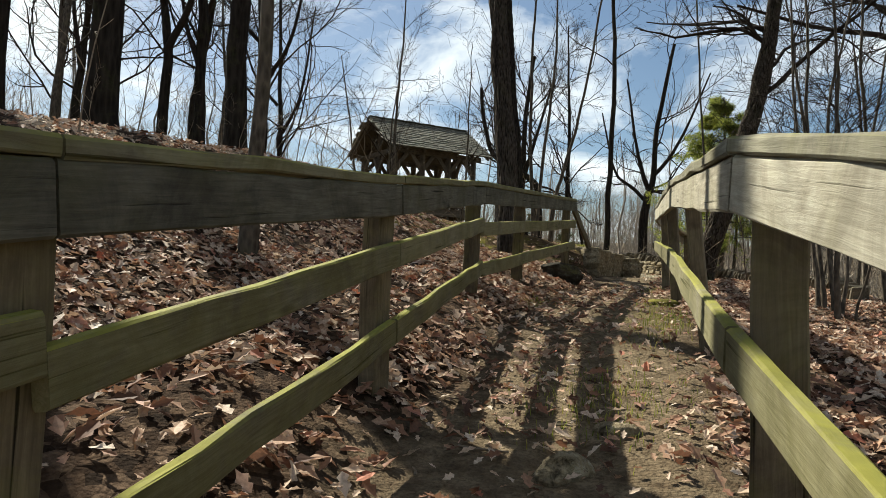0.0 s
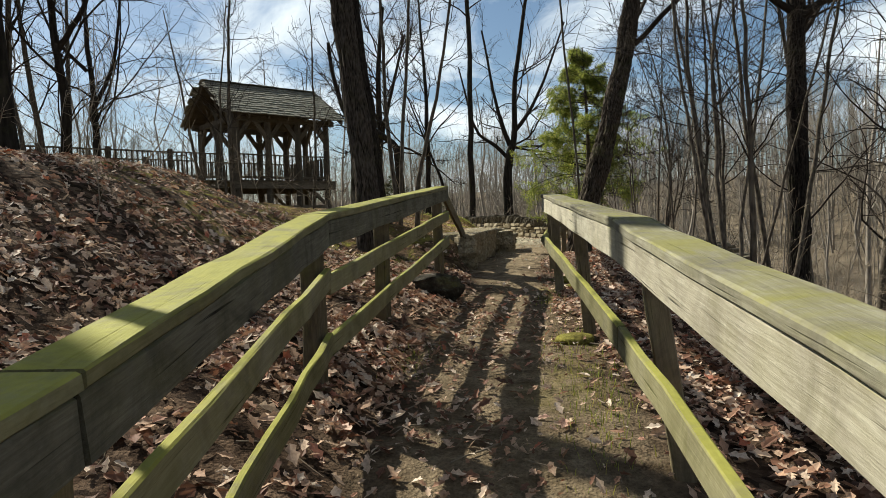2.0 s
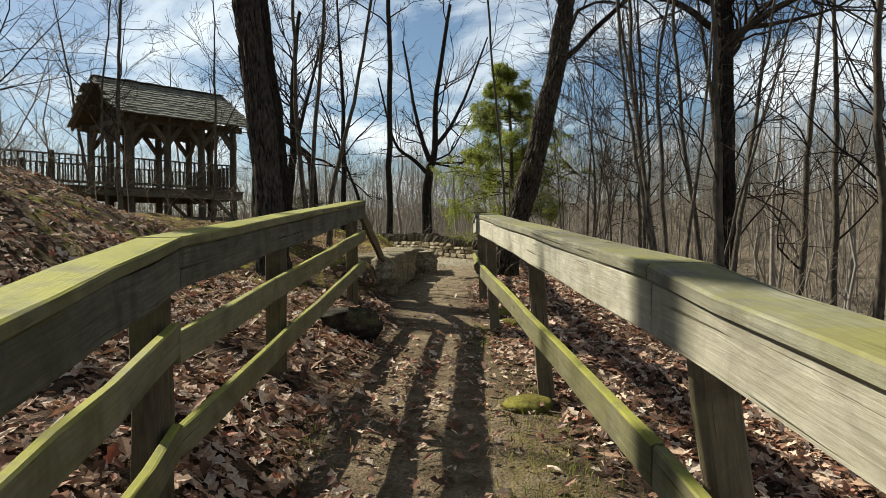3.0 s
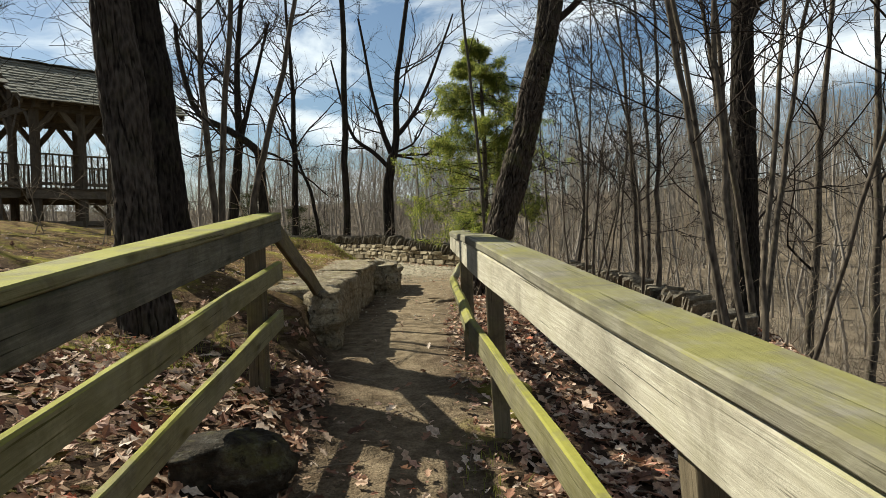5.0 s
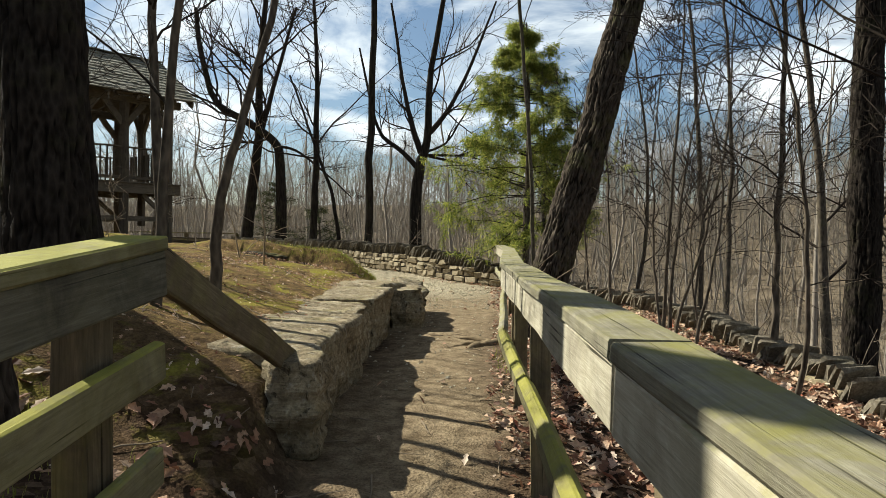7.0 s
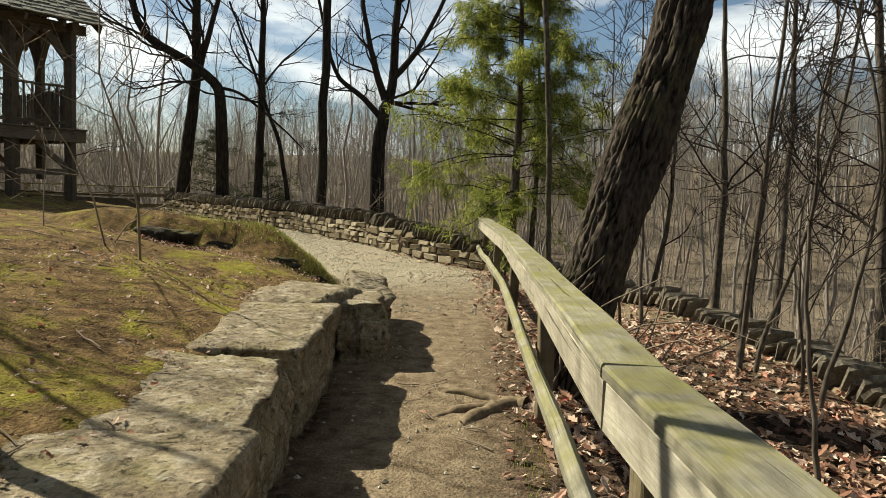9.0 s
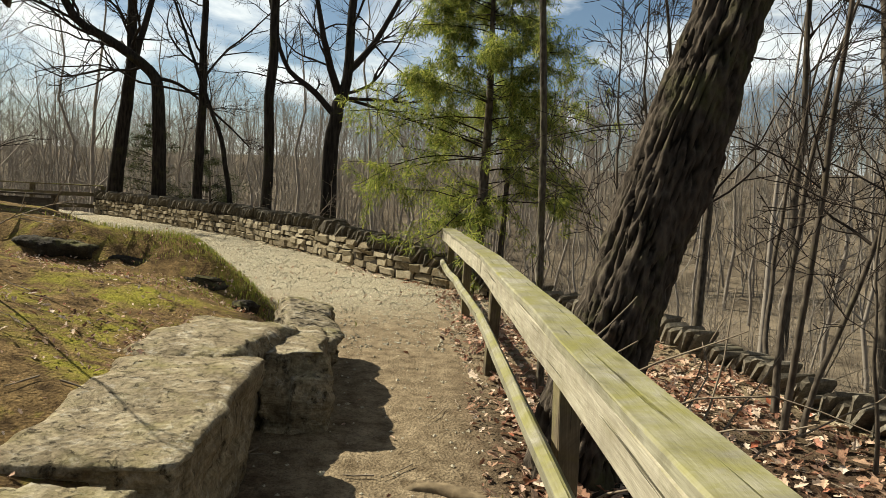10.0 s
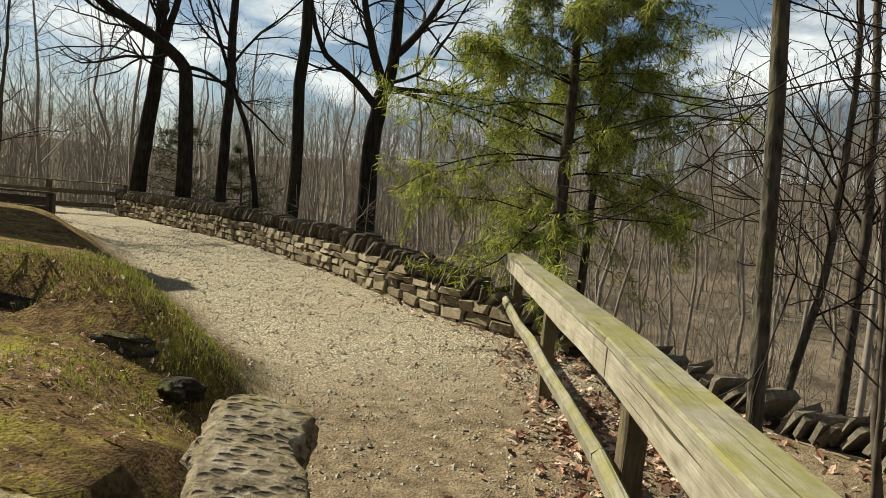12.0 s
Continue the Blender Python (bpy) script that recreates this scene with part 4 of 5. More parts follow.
def build_trees():
    T = lambda *a, **k: tree(*a, **k)
    # twin trunks on the mossy bank
    T((-1.98, 1.50), [(straight(15, (-0.10, 0.02)), 0.18, 0.09)], 1, "tall grey-brown twin trunk on the mossy bank", ridged=True, ridge_bark=M_BARK_TWIN_LIT, lo=0.5, flare=1.25)
    T((-2.42, 2.80), [(straight(17, (-0.09, 0.03)), 0.265, 0.12)], 2, "thick dark twin trunk on the mossy bank", ridged=True, lo=0.5, sides=12, flare=1.25)
    # trees past the wall
    T((-3.95, 21.0), [(straight(16, (-0.012, 0), (0.1, 0)), 0.135, 0.06)], 3, "tall slender straight bare tree past the wall", foot=0.9, lo=0.45, counts=(10, 5, 4), ratios=(0.22, 0.5, 0.5))
    T((-2.45, 22.2), [([(0, 0, 0), (-0.05, 0, 1.4), (0.05, 0, 2.9), (0.25, 0, 3.6), (0.35, 0, 6), (0.9, 0.2, 10)], 0.24, 0.07),
                      ([(0.05, 0, 2.7), (-0.6, 0, 3.35), (-1.35, 0.1, 4.0), (-1.7, 0.1, 5.2), (-2.1, 0.2, 7.0)], 0.10, 0.03),
                      ([(0.1, 0, 3.3), (-0.25, -0.2, 4.3), (-0.55, -0.1, 5.6), (-1.1, 0, 8.5)], 0.12, 0.04),
                      ([(0.28, 0, 3.9), (0.9, 0.3, 4.7), (1.7, 0.4, 6.3), (2.6, 0.3, 8.6)], 0.11, 0.03)], 4, "forked crooked bare tree past the wall", foot=0.8, lo=0.5, counts=(8, 6, 5))
    T((-6.7, 24.2), [(straight(12, (0.0, 0), (0.1, 0.1)), 0.15, 0.03)], 5, "bare tree with many fine side branches", foot=0.9, lo=0.18, counts=(26, 6, 4), ratios=(0.28, 0.45, 0.5), angle=62)
    T((-5.3, 23.4), [([(0, 0, 0), (-0.5, 0, 1.6), (-1.2, 0.1, 3.6), (-2.2, 0.1, 6.2)], 0.085, 0.03)], 6, "thin leaning bare tree past the wall", foot=0.9, lo=0.4, counts=(7, 5, 4), ratios=(0.3, 0.5, 0.5))
    T((-10.7, 27.6), [([(0, 0, 0), (0.35, 0, 2.6), (0.7, 0, 5.0), (0.75, 0, 8.0), (1.2, 0, 12)], 0.27, 0.09),
                      ([(0.6, 0, 4.6), (1.3, 0, 7.2), (2.2, 0, 10.4)], 0.13, 0.05)], 7, "dark bare tree near the end of the wall", foot=0.6, lo=0.5)
    T((-8.9, 27.0), [([(0, 0, 0), (0.1, 0, 2.0), (-0.05, 0, 3.8), (-0.3, 0, 4.5), (-1.4, -0.2, 5.3), (-2.6, -0.4, 6.0), (-3.2, -0.4, 7.8), (-3.6, -0.4, 10)], 0.24, 0.09),
                     ([(-0.2, 0, 4.3), (0.7, 0, 4.1), (2.0, 0, 3.1), (3.0, 0, 2.2)], 0.07, 0.02)], 8, "bare tree with a bent arching limb", foot=0.6, lo=0.45)
    # right of the path
    T((6.05, 9.7), [(straight(15, (-0.01, 0), (0.12, 0)), 0.27, 0.12), ([(0, 0, 7.0), (1.2, -0.4, 7.8), (2.6, -0.6, 8.2), (4.5, -0.8, 7.8)], 0.10, 0.03),
                    ([(0, 0, 7.2), (-1.2, -0.5, 7.9), (-2.8, -0.8, 8.2), (-4.6, -1.2, 8.8)], 0.09, 0.03)], 9, "upright oak on the slope below the fence", ridged=True, lo=0.4, sides=12)
    T((1.0, 8.82), [(straight(11, (-0.07, 0.01), (0.04, 0)), 0.031, 0.018)], 10, "slender lichen-spotted sapling behind the fence", bark=M_BARK_LICHEN, lo=0.35, counts=(9, 4, 3), ratios=(0.22, 0.5, 0.5), flare=1.15)
    rng = np.random.default_rng(8)
    # multi-stemmed clump on the slope
    for i in range(6):
        a = rng.uniform(0, 6.28)
        lx, ly = 0.22 * math.cos(a) + 0.08, 0.2 * math.sin(a)
        T((3.15 + 0.25 * math.cos(a), 1.9 + 0.3 * math.sin(a)), [(straight(rng.uniform(6.5, 9), (lx, ly), (rng.uniform(-0.6, 0.6), rng.uniform(-0.3, 0.3))), rng.uniform(0.02, 0.042), 0.008)], 20 + i,
          "thin leaning stem of a slope thicket", bark=M_BARK_THIN, lo=0.25, counts=(8, 5, 3), ratios=(0.3, 0.5, 0.5), group="thicket stems", flare=1.2)
    spots = [(2.1, 5.6, 0.016, 3.2), (2.75, 6.9, 0.02, 4), (2.5, 3.6, 0.02, 4), (1.9, 9.6, 0.018, 3.6), (3.0, 7.6, 0.014, 2.6), (4.4, 5.0, 0.05, 8), (5.2, 7.0, 0.06, 9), (2.68, 8.2, 0.026, 6.5), (2.85, 8.28, 0.022, 6), (3.5, 6.5, 0.04, 7), (3.7, 10.4, 0.03, 4), (4.6, 11.8, 0.06, 9), (3.2, 13.6, 0.05, 7), (7.2, 6.0, 0.09, 10), (8.3, 9.5, 0.10, 11),
             (5.0, 1.0, 0.06, 8), (4.3, -1.2, 0.05, 7), (6.5, 2.8, 0.08, 9), (2.9, -0.6, 0.035, 5), (7.5, 13.5, 0.12, 12), (5.6, 16.5, 0.10, 11), (9.8, 15, 0.14, 13), (2.9, 8.7, 0.03, 4), (2.3, 10.2, 0.025, 4)]
    for i, (x, y, r, h) in enumerate(spots):
        T((x, y), [(straight(h, (rng.normal(0, 0.07), rng.normal(0, 0.05)), (rng.normal(0, 0.2), rng.normal(0, 0.2))), r, r * 0.25)], 40 + i, "slender bare sapling on the wooded slope",
          bark=M_BARK_THIN, lo=0.25, counts=(12, 6, 4), ratios=(0.3, 0.5, 0.5), group="slope saplings", flare=1.2)
    T((-2.05, 4.35), [([(0, 0, 0), (0.05, 0, 0.9), (0.25, 0.1, 1.9), (0.55, 0.2, 3.2), (0.9, 0.3, 5.5)], 0.05, 0.02)], 69, "thin curved sapling on the mossy bank", bark=M_BARK_THIN, lo=0.3, counts=(8, 5, 4), ratios=(0.3, 0.5, 0.5), flare=1.2)
    # hill on the left
    T((-1.95, -5.6), [(straight(7.5, (0.03, 0.0), (0.05, 0)), 0.068, 0.02)], 70, "thin bare trunk close behind the fence", bark=M_BARK_THIN, lo=0.5, counts=(6, 5, 4), ratios=(0.3, 0.5, 0.5))
    T((-7.3, -2.8), [(straight(16, (0.0, 0), (0.1, 0)), 0.24, 0.12)], 71, "thick dark trunk on the leafy hill", sides=12, lo=0.55, counts=(9, 6, 4))
    T((-7.0, -0.1), [(straight(16, (-0.005, 0), (0.06, 0)), 0.20, 0.09)], 72, "dark upright trunk on the leafy hill", lo=0.5, counts=(9, 6, 4))
    T((-9.3, 1.4), [(straight(4.6, (-0.05, 0)), 0.13, 0.10)], 73, "broken dead snag on the hill", lo=0.3, counts=(3, 3, 2), ratios=(0.3, 0.4, 0.4))
    T((-9.9, 0.8), [([(0, 0, 0), (0.1, 0, 2.5), (-0.2, 0, 4), (-0.6, 0, 7), (-0.8, 0, 9)], 0.12, 0.04), ([(0.05, 0, 2.6), (0.8, 0, 4.0), (1.3, 0, 6.8)], 0.09, 0.03)], 74, "forked bare tree on the hill", lo=0.4, counts=(8, 6, 4))
    for i, (x, y, r0, h) in enumerate(((-11.5, 3.4, 0.13, 11), (-13.2, 8.2, 0.15, 12), (-18.0, 6.0, 0.17, 13), (-17.0, 14.0, 0.16, 13), (-22.0, 8.0, 0.20, 15))):
        b = 0.9 if i % 2 else -0.9
        T((x, y), [([(0, 0, 0), (0.1 * b, 0, h * 0.2), (-0.15 * b, 0.1, h * 0.36), (-0.5 * b, 0.2, h * 0.65), (-0.9 * b, 0.2, h)], r0, r0 * 0.25),
                   ([(-0.1 * b, 0, h * 0.3), (0.9 * b, 0.3, h * 0.45), (1.5 * b, 0.3, h * 0.75)], r0 * 0.6, r0 * 0.18),
                   ([(-0.2 * b, 0, h * 0.42), (-1.3 * b, -0.4, h * 0.52), (-2.3 * b, -0.5, h * 0.7)], r0 * 0.5, r0 * 0.15)], 120 + i, "forked spreading bare tree on the hill", lo=0.3, counts=(10, 7, 5))
    T((-7.4, -4.4), [(straight(14, (0.01, 0)), 0.16, 0.09)], 75, "grey trunk on the leafy hill", lo=0.6, counts=(8, 6, 4))
    hill = [(-5.2, 6.8, 0.035, 5), (-6.4, 5.0, 0.03, 4.5), (-8.3, 8.6, 0.06, 8), (-13.5, 6.5, 0.10, 10), (-15.5, 10, 0.10, 11), (-11.5, 5.2, 0.06, 8), (-2.15, 3.5, 0.04, 7), (-2.3, 3.9, 0.045, 8),
            (-17, 3.5, 0.12, 12), (-13, 0.5, 0.1, 11), (-12.5, 23, 0.06, 8), (-13.8, 25.5, 0.07, 9), (-16, 20, 0.08, 10), (-19, 15, 0.12, 12)]
    for i, (x, y, r, h) in enumerate(hill):
        T((x, y), [(straight(h, (rng.normal(0, 0.06), rng.normal(0, 0.05)), (rng.normal(0, 0.15), rng.normal(0, 0.15))), r, r * 0.25)], 90 + i, "slender bare sapling on the hill",
          bark=M_BARK_THIN, lo=0.2, counts=(10, 6, 4), ratios=(0.32, 0.5, 0.5), group="hill saplings", flare=1.2)


def conifer(base, height, radius, seed, label, needle, low=1.2, twin=False, sprays=2600, droop=0.35, name="cedar_tree", gap=0.0):
    """An evergreen: trunk, drooping branches and hanging sprays of needles."""
    x, y = base
    z = gz(x, y)
    rng = np.random.default_rng(seed)
    ob = thing(name, (x, y, z), label, "tree", "evergreens")
    n = 16
    p = curve_pts(straight(height, (0.0, 0), (0.12, 0.05)), n)
    p[0, 2] -= 0.3
    r = np.linspace(0.115, 0.02, n) * height / 7
    part("trunk", mesh_of("trunk", *tubes(p[None], r[None], 12), M_BARK_THIN, True), ob)
    if twin:
        p2 = p * np.array([1, 1, 0.8]) + np.array([0.42, 0.1, 0])
        part("trunk", mesh_of("trunk", *tubes(p2[None], r[None] * 0.6, 10), M_BARK_THIN, True), ob)
    m = int(13 * height)
    t = rng.uniform(low / height, 0.98, m) ** 0.9
    a = rng.uniform(0, 6.283, m)
    L = radius * np.sin(np.clip((1.06 - t) * 2.2, 0.15, 1.57)) * rng.uniform(0.5, 1.15, m)
    if gap:
        L = L * np.where((t < 0.3) & (rng.random(m) < gap), 0.35, 1.0)
    q = 9
    B = np.zeros((m, q, 3))
    zz = t * height
    B[:, 0] = np.stack([np.interp(zz, p[:, 2], p[:, 0]), np.interp(zz, p[:, 2], p[:, 1]), zz], 1)
    d = np.stack([np.cos(a), np.sin(a), rng.uniform(0.05, 0.45, m)], 1)
    for j in range(1, q):
        d = d + rng.normal(0, 0.07, (m, 3)) + np.array([0, 0, -droop / q * 1.4])
        d /= np.linalg.norm(d, axis=1, keepdims=True)
        B[:, j] = B[:, j - 1] + d * (L / (q - 1))[:, None]
    RB = (0.006 + 0.010 * L / radius)[:, None] * np.linspace(1, 0.3, q)[None]
    P2, R2 = children(B, RB, 9, 0.36, 48, 5, rng, 0.15, -0.30, 0.12, 0.6)
    part("branchwork", mesh_of("branchwork", *stack([tubes(B, RB, 5), tubes(P2, R2, 3)]), M_TWIG, True), ob, kind="stuff")
    # needles: blades along the branchlets
    Pa = np.concatenate([B[:, 3:].reshape(-1, 3), P2[:, 1:].reshape(-1, 3)])
    pick = rng.integers(0, len(Pa), sprays * 14)
    c = Pa[pick] + rng.normal(0, 0.036, (len(pick), 3))
    dirs = rng.normal(0, 0.75, (len(pick), 3)) + np.array([0, 0, -0.75]) + (c - np.array([0, 0, 1]) * c[:, 2:3]) * 0.35 / radius
    dirs /= np.linalg.norm(dirs, axis=1, keepdims=True)
    ln = rng.uniform(0.07, 0.18, len(pick))[:, None]
    sd = np.cross(dirs, rng.normal(size=dirs.shape))
    sd /= np.linalg.norm(sd, axis=1, keepdims=True) + 1e-9
    wd = rng.uniform(0.003, 0.0062, len(pick))[:, None]
    V = np.stack([c - sd * wd, c + dirs * ln * 0.5 - sd * wd * 1.3, c + dirs * ln, c + dirs * ln * 0.5 + sd * wd * 1.3], 1).reshape(-1, 3)
    F = np.arange(len(V)).reshape(-1, 4)
    part("foliage", mesh_of("foliage", V, F, needle), ob, "hanging green needle sprays", kind="stuff")
    return ob


def build_far_woods():
    """Bare woods across the valley: too many trees to count."""
    rng = np.random.default_rng(3)
    groups, n = [], 0
    pts = []
    while len(pts) < 760:
        a = rng.uniform(-1.45, 1.45) if rng.random() < 0.93 else rng.uniform(-3.14, 3.14)
        d = 30 + 122 * rng.random() ** 0.85
        x, y = d * math.sin(a), 6 + d * math.cos(a)
        pts.append((x, y, d))
    pts = [p for p in pts if float(polyline_dist(np.array([p[0]]), np.array([p[1]]), OUTER)[0]) > 5 or math.hypot(p[0], p[1] - 6) > 34]
    xy = np.array(pts)
    Z = ground_z(xy[:, 0], xy[:, 1])
    for dmin, dmax, levels in ((0, 55, (9, 4, 0)), (55, 999, (7, 5, 0))):
        k = (xy[:, 2] >= dmin) & (xy[:, 2] < dmax)
        q, zz = xy[k], Z[k]
        m = len(q)
        h = rng.uniform(10, 19, m)
        h = np.where(rng.random(m) < 0.3, h * 0.55, h)
        r = h * rng.uniform(0.006, 0.011, m)
        npt = 8
        P = np.zeros((m, npt, 3))
        lean = rng.normal(0, 0.05, (m, 2))
        for j in range(npt):
            f = j / (npt - 1)
            P[:, j, 0] = q[:, 0] + lean[:, 0] * h * f + rng.normal(0, 0.2, m)
            P[:, j, 1] = q[:, 1] + lean[:, 1] * h * f + rng.normal(0, 0.07, m)
            P[:, j, 2] = zz - 0.3 + h * f
        R = r[:, None] * np.linspace(1, 0.2, npt)[None]
        groups.append(tubes(P, R, 4))
        A, B = children(P, R, levels[0], 0.33, 42, 4, rng, 0.25, 0.35, 0.12, 0.45)
        B = np.maximum(B, 0.008)
        groups.append(tubes(A, B, 3))
        A, B = children(A, B, levels[1], 0.5, 40, 2, rng, 0.2, 0.3, 0.14, 0.55)
        B = np.maximum(B, 0.006 if dmax < 100 else 0.011)
        groups.append(tubes(A, B, 3))
        if levels[2]:
            A, B = children(A, B, levels[2], 0.55, 40, 3, rng, 0.2, 0.2, 0.14, 0.6)
            groups.append(tubes(A, np.maximum(B, 0.005), 3))
    # the dense far hillside: slim poles with a few upswept branches
    m = 3000
    a = rng.uniform(-1.35, 1.35, m)
    d = rng.uniform(56, 150, m)
    x, y = d * np.sin(a), 6 + d * np.cos(a)
    zz = ground_z(x, y)
    h = rng.uniform(5, 17, m)
    P = np.zeros((m, 3, 3))
    lean = rng.normal(0, 0.09, (m, 2))
    for j in range(3):
        P[:, j] = np.stack([x + lean[:, 0] * h * j / 2 + rng.normal(0, 0.22, m), y + lean[:, 1] * h * j / 2, zz - 0.3 + h * j / 2], 1)
    R = (h * rng.uniform(0.004, 0.009, m))[:, None] * np.linspace(1, 0.2, 3)[None]
    groups.append(tubes(P, R, 4))
    A, B = children(P, R, 6, 0.42, 46, 3, rng, 0.3, 0.4, 0.15, 0.5)
    groups.append(tubes(A, np.maximum(B, 0.016), 3))
    A, B = children(A, B, 3, 0.7, 42, 2, rng, 0.2, 0.3, 0.2, 0.6)
    groups.append(tubes(A, np.maximum(B, 0.011), 3))
    # low scrub between the trunks
    m = 5200
    a = rng.uniform(-1.3, 1.3, m)
    d = rng.uniform(34, 125, m)
    x, y = d * np.sin(a), 6 + d * np.cos(a)
    k = polyline_dist(x, y, OUTER) > 12
    x, y, m = x[k], y[k], int(k.sum())
    zz, h = ground_z(x, y), rng.uniform(1.0, 4.2, m)
    P = np.stack([np.stack([x, y, zz - 0.1], 1), np.stack([x + rng.normal(0, 0.3, m), y + rng.normal(0, 0.3, m), zz + h], 1)], 1)
    R = (0.006 + 0.004 * h)[:, None] * np.array([[1.0, 0.5]])
    groups.append(tubes(P, R, 3))
    A, B = children(P, R, 6, 0.6, 48, 2, rng, 0.1, 0.3, 0.2, 0.7)
    groups.append(tubes(A, np.maximum(B, 0.009), 3))
    v, f = stack(groups)
    tagged(new("far_woods", mesh_of("far_woods", v, f, M_FAR, True)), "bare grey-brown woodland across the valley", "woods", kind="stuff")


def build_brush():
    """Fine undergrowth on the slopes past the wall and below the fence."""
    rng = np.random.default_rng(13)
    m = 2700
    x = rng.uniform(-26, 34, m)
    y = rng.uniform(-8, 48, m)
    do = polyline_dist(x, y, OUTER)
    hill = (polyline_dist(x, y, LEFT_EDGE) > 1.5) & (y < 9) & (y > -6) & (rng.random(m) < 0.6) & (x < -2.8)
    keep = ((do > 0.35) & (do < 26)) | hill
    x, y = x[keep], y[keep]
    m = len(x)
    z = ground_z(x, y)
    h = rng.uniform(0.5, 2.8, m) * np.where(x < -3, 0.8, 1.0)
    npt = 5
    P = np.zeros((m, npt, 3))
    P[:, 0] = np.stack([x, y, z - 0.05], 1)
    d = np.stack([rng.normal(0, 0.35, m), rng.normal(0, 0.35, m), np.ones(m)], 1)
    for j in range(1, npt):
        d = d + rng.normal(0, 0.2, (m, 3))
        d /= np.linalg.norm(d, axis=1, keepdims=True)
        P[:, j] = P[:, j - 1] + d * (h / (npt - 1))[:, None]
    R = (0.003 + 0.004 * h)[:, None] * np.linspace(1, 0.4, npt)[None]
    A, B = children(P, R, 6, 0.5, 45, 3, rng, 0.25, 0.1, 0.18, 0.7)
    C, D = children(A, B, 2, 0.5, 45, 2, rng, 0.25, 0.1, 0.18, 0.7)
    # branches lying across the slope
    k = 190
    lx, ly = rng.uniform(2, 30, k), rng.uniform(-4, 40, k)
    ok = polyline_dist(lx, ly, OUTER) > 1.5
    lx, ly = lx[ok], ly[ok]
    k = len(lx)
    ang, ll = rng.uniform(0, 3.14, k), rng.uniform(0.8, 3.6, k)
    G = np.zeros((k, 5, 3))
    for j in range(5):
        gx, gy = lx + np.cos(ang) * ll * j / 4 + rng.normal(0, 0.05, k), ly + np.sin(ang) * ll * j / 4 + rng.normal(0, 0.05, k)
        G[:, j] = np.stack([gx, gy, ground_z(gx, gy) + 0.04 + 0.06 * rng.random(k)], 1)
    GR = rng.uniform(0.012, 0.05, k)[:, None] * np.linspace(1, 0.4, 5)[None]
    v, f = stack([tubes(P, R, 4), tubes(A, B, 3), tubes(C, np.maximum(D, 0.0025), 3), tubes(G, GR, 5)])
    tagged(new("undergrowth", mesh_of("undergrowth", v, f, M_TWIG_PALE, True)), "tangled bare undergrowth on the wooded slope", "undergrowth", kind="stuff")


build_oak()
build_trees()
conifer((0.98, 15.6), 7.4, 2.5, 5, "green cedar with hanging sprays behind the fence", M_NEEDLE, 1.8, True, 8000, gap=0.6)
conifer((-9.9, 29.0), 4.6, 1.6, 6, "dark juniper past the end of the wall", M_JUNIPER, 0.3, False, 900, 0.1, "juniper_shrub")
conifer((-7.7, 28.5), 4.2, 1.5, 7, "dark juniper past the end of the wall", M_JUNIPER, 0.3, False, 850, 0.1, "juniper_shrub")
build_far_woods()
build_brush()


# ---- gazebo ----
GU = np.array([math.cos(radians(52.75)), math.sin(radians(52.75)), 0])
GN = np.array([-GU[1], GU[0], 0])
GP = np.array([-9.43, 18.12, 0])
G_LEN, G_WID, Z_DECK, Z_TOP, Z_EAVE, Z_RIDGE, G_OG, G_OE = 3.84, 3.47, 2.57, 4.86, 5.06, 6.53, 0.52, 0.53


def gp(a, b, z):
    return GP + GU * a + GN * b + np.array([0, 0, z])


def railing(parent, a0, b0, a1, b1, z, seed, gap=0.14, h=1.02):
    """A rail with balusters on the deck from (a0, b0) to (a1, b1)."""
    parent = beam_part("hand_rail", parent, M_GAZEBO, gp(a0, b0, z + h), gp(a1, b1, z + h), 0.12, 0.045, seed=seed)
    beam_part("bottom_rail", parent, M_GAZEBO, gp(a0, b0, z + 0.16), gp(a1, b1, z + 0.16), 0.05, 0.09, seed=seed + 1)
    n = int(math.hypot(a1 - a0, b1 - b0) / gap)
    for i in range(1, n):
        k = i / n
        a, b = a0 + (a1 - a0) * k, b0 + (b1 - b0) * k
        beam_part("baluster", parent, M_GAZEBO, gp(a, b, z + 0.12), gp(a, b, z + h - 0.02), 0.04, 0.04, up=(0, 1, 0), seed=seed + 2 + i, segs=2, chamfer=0.003, warp=0.002)


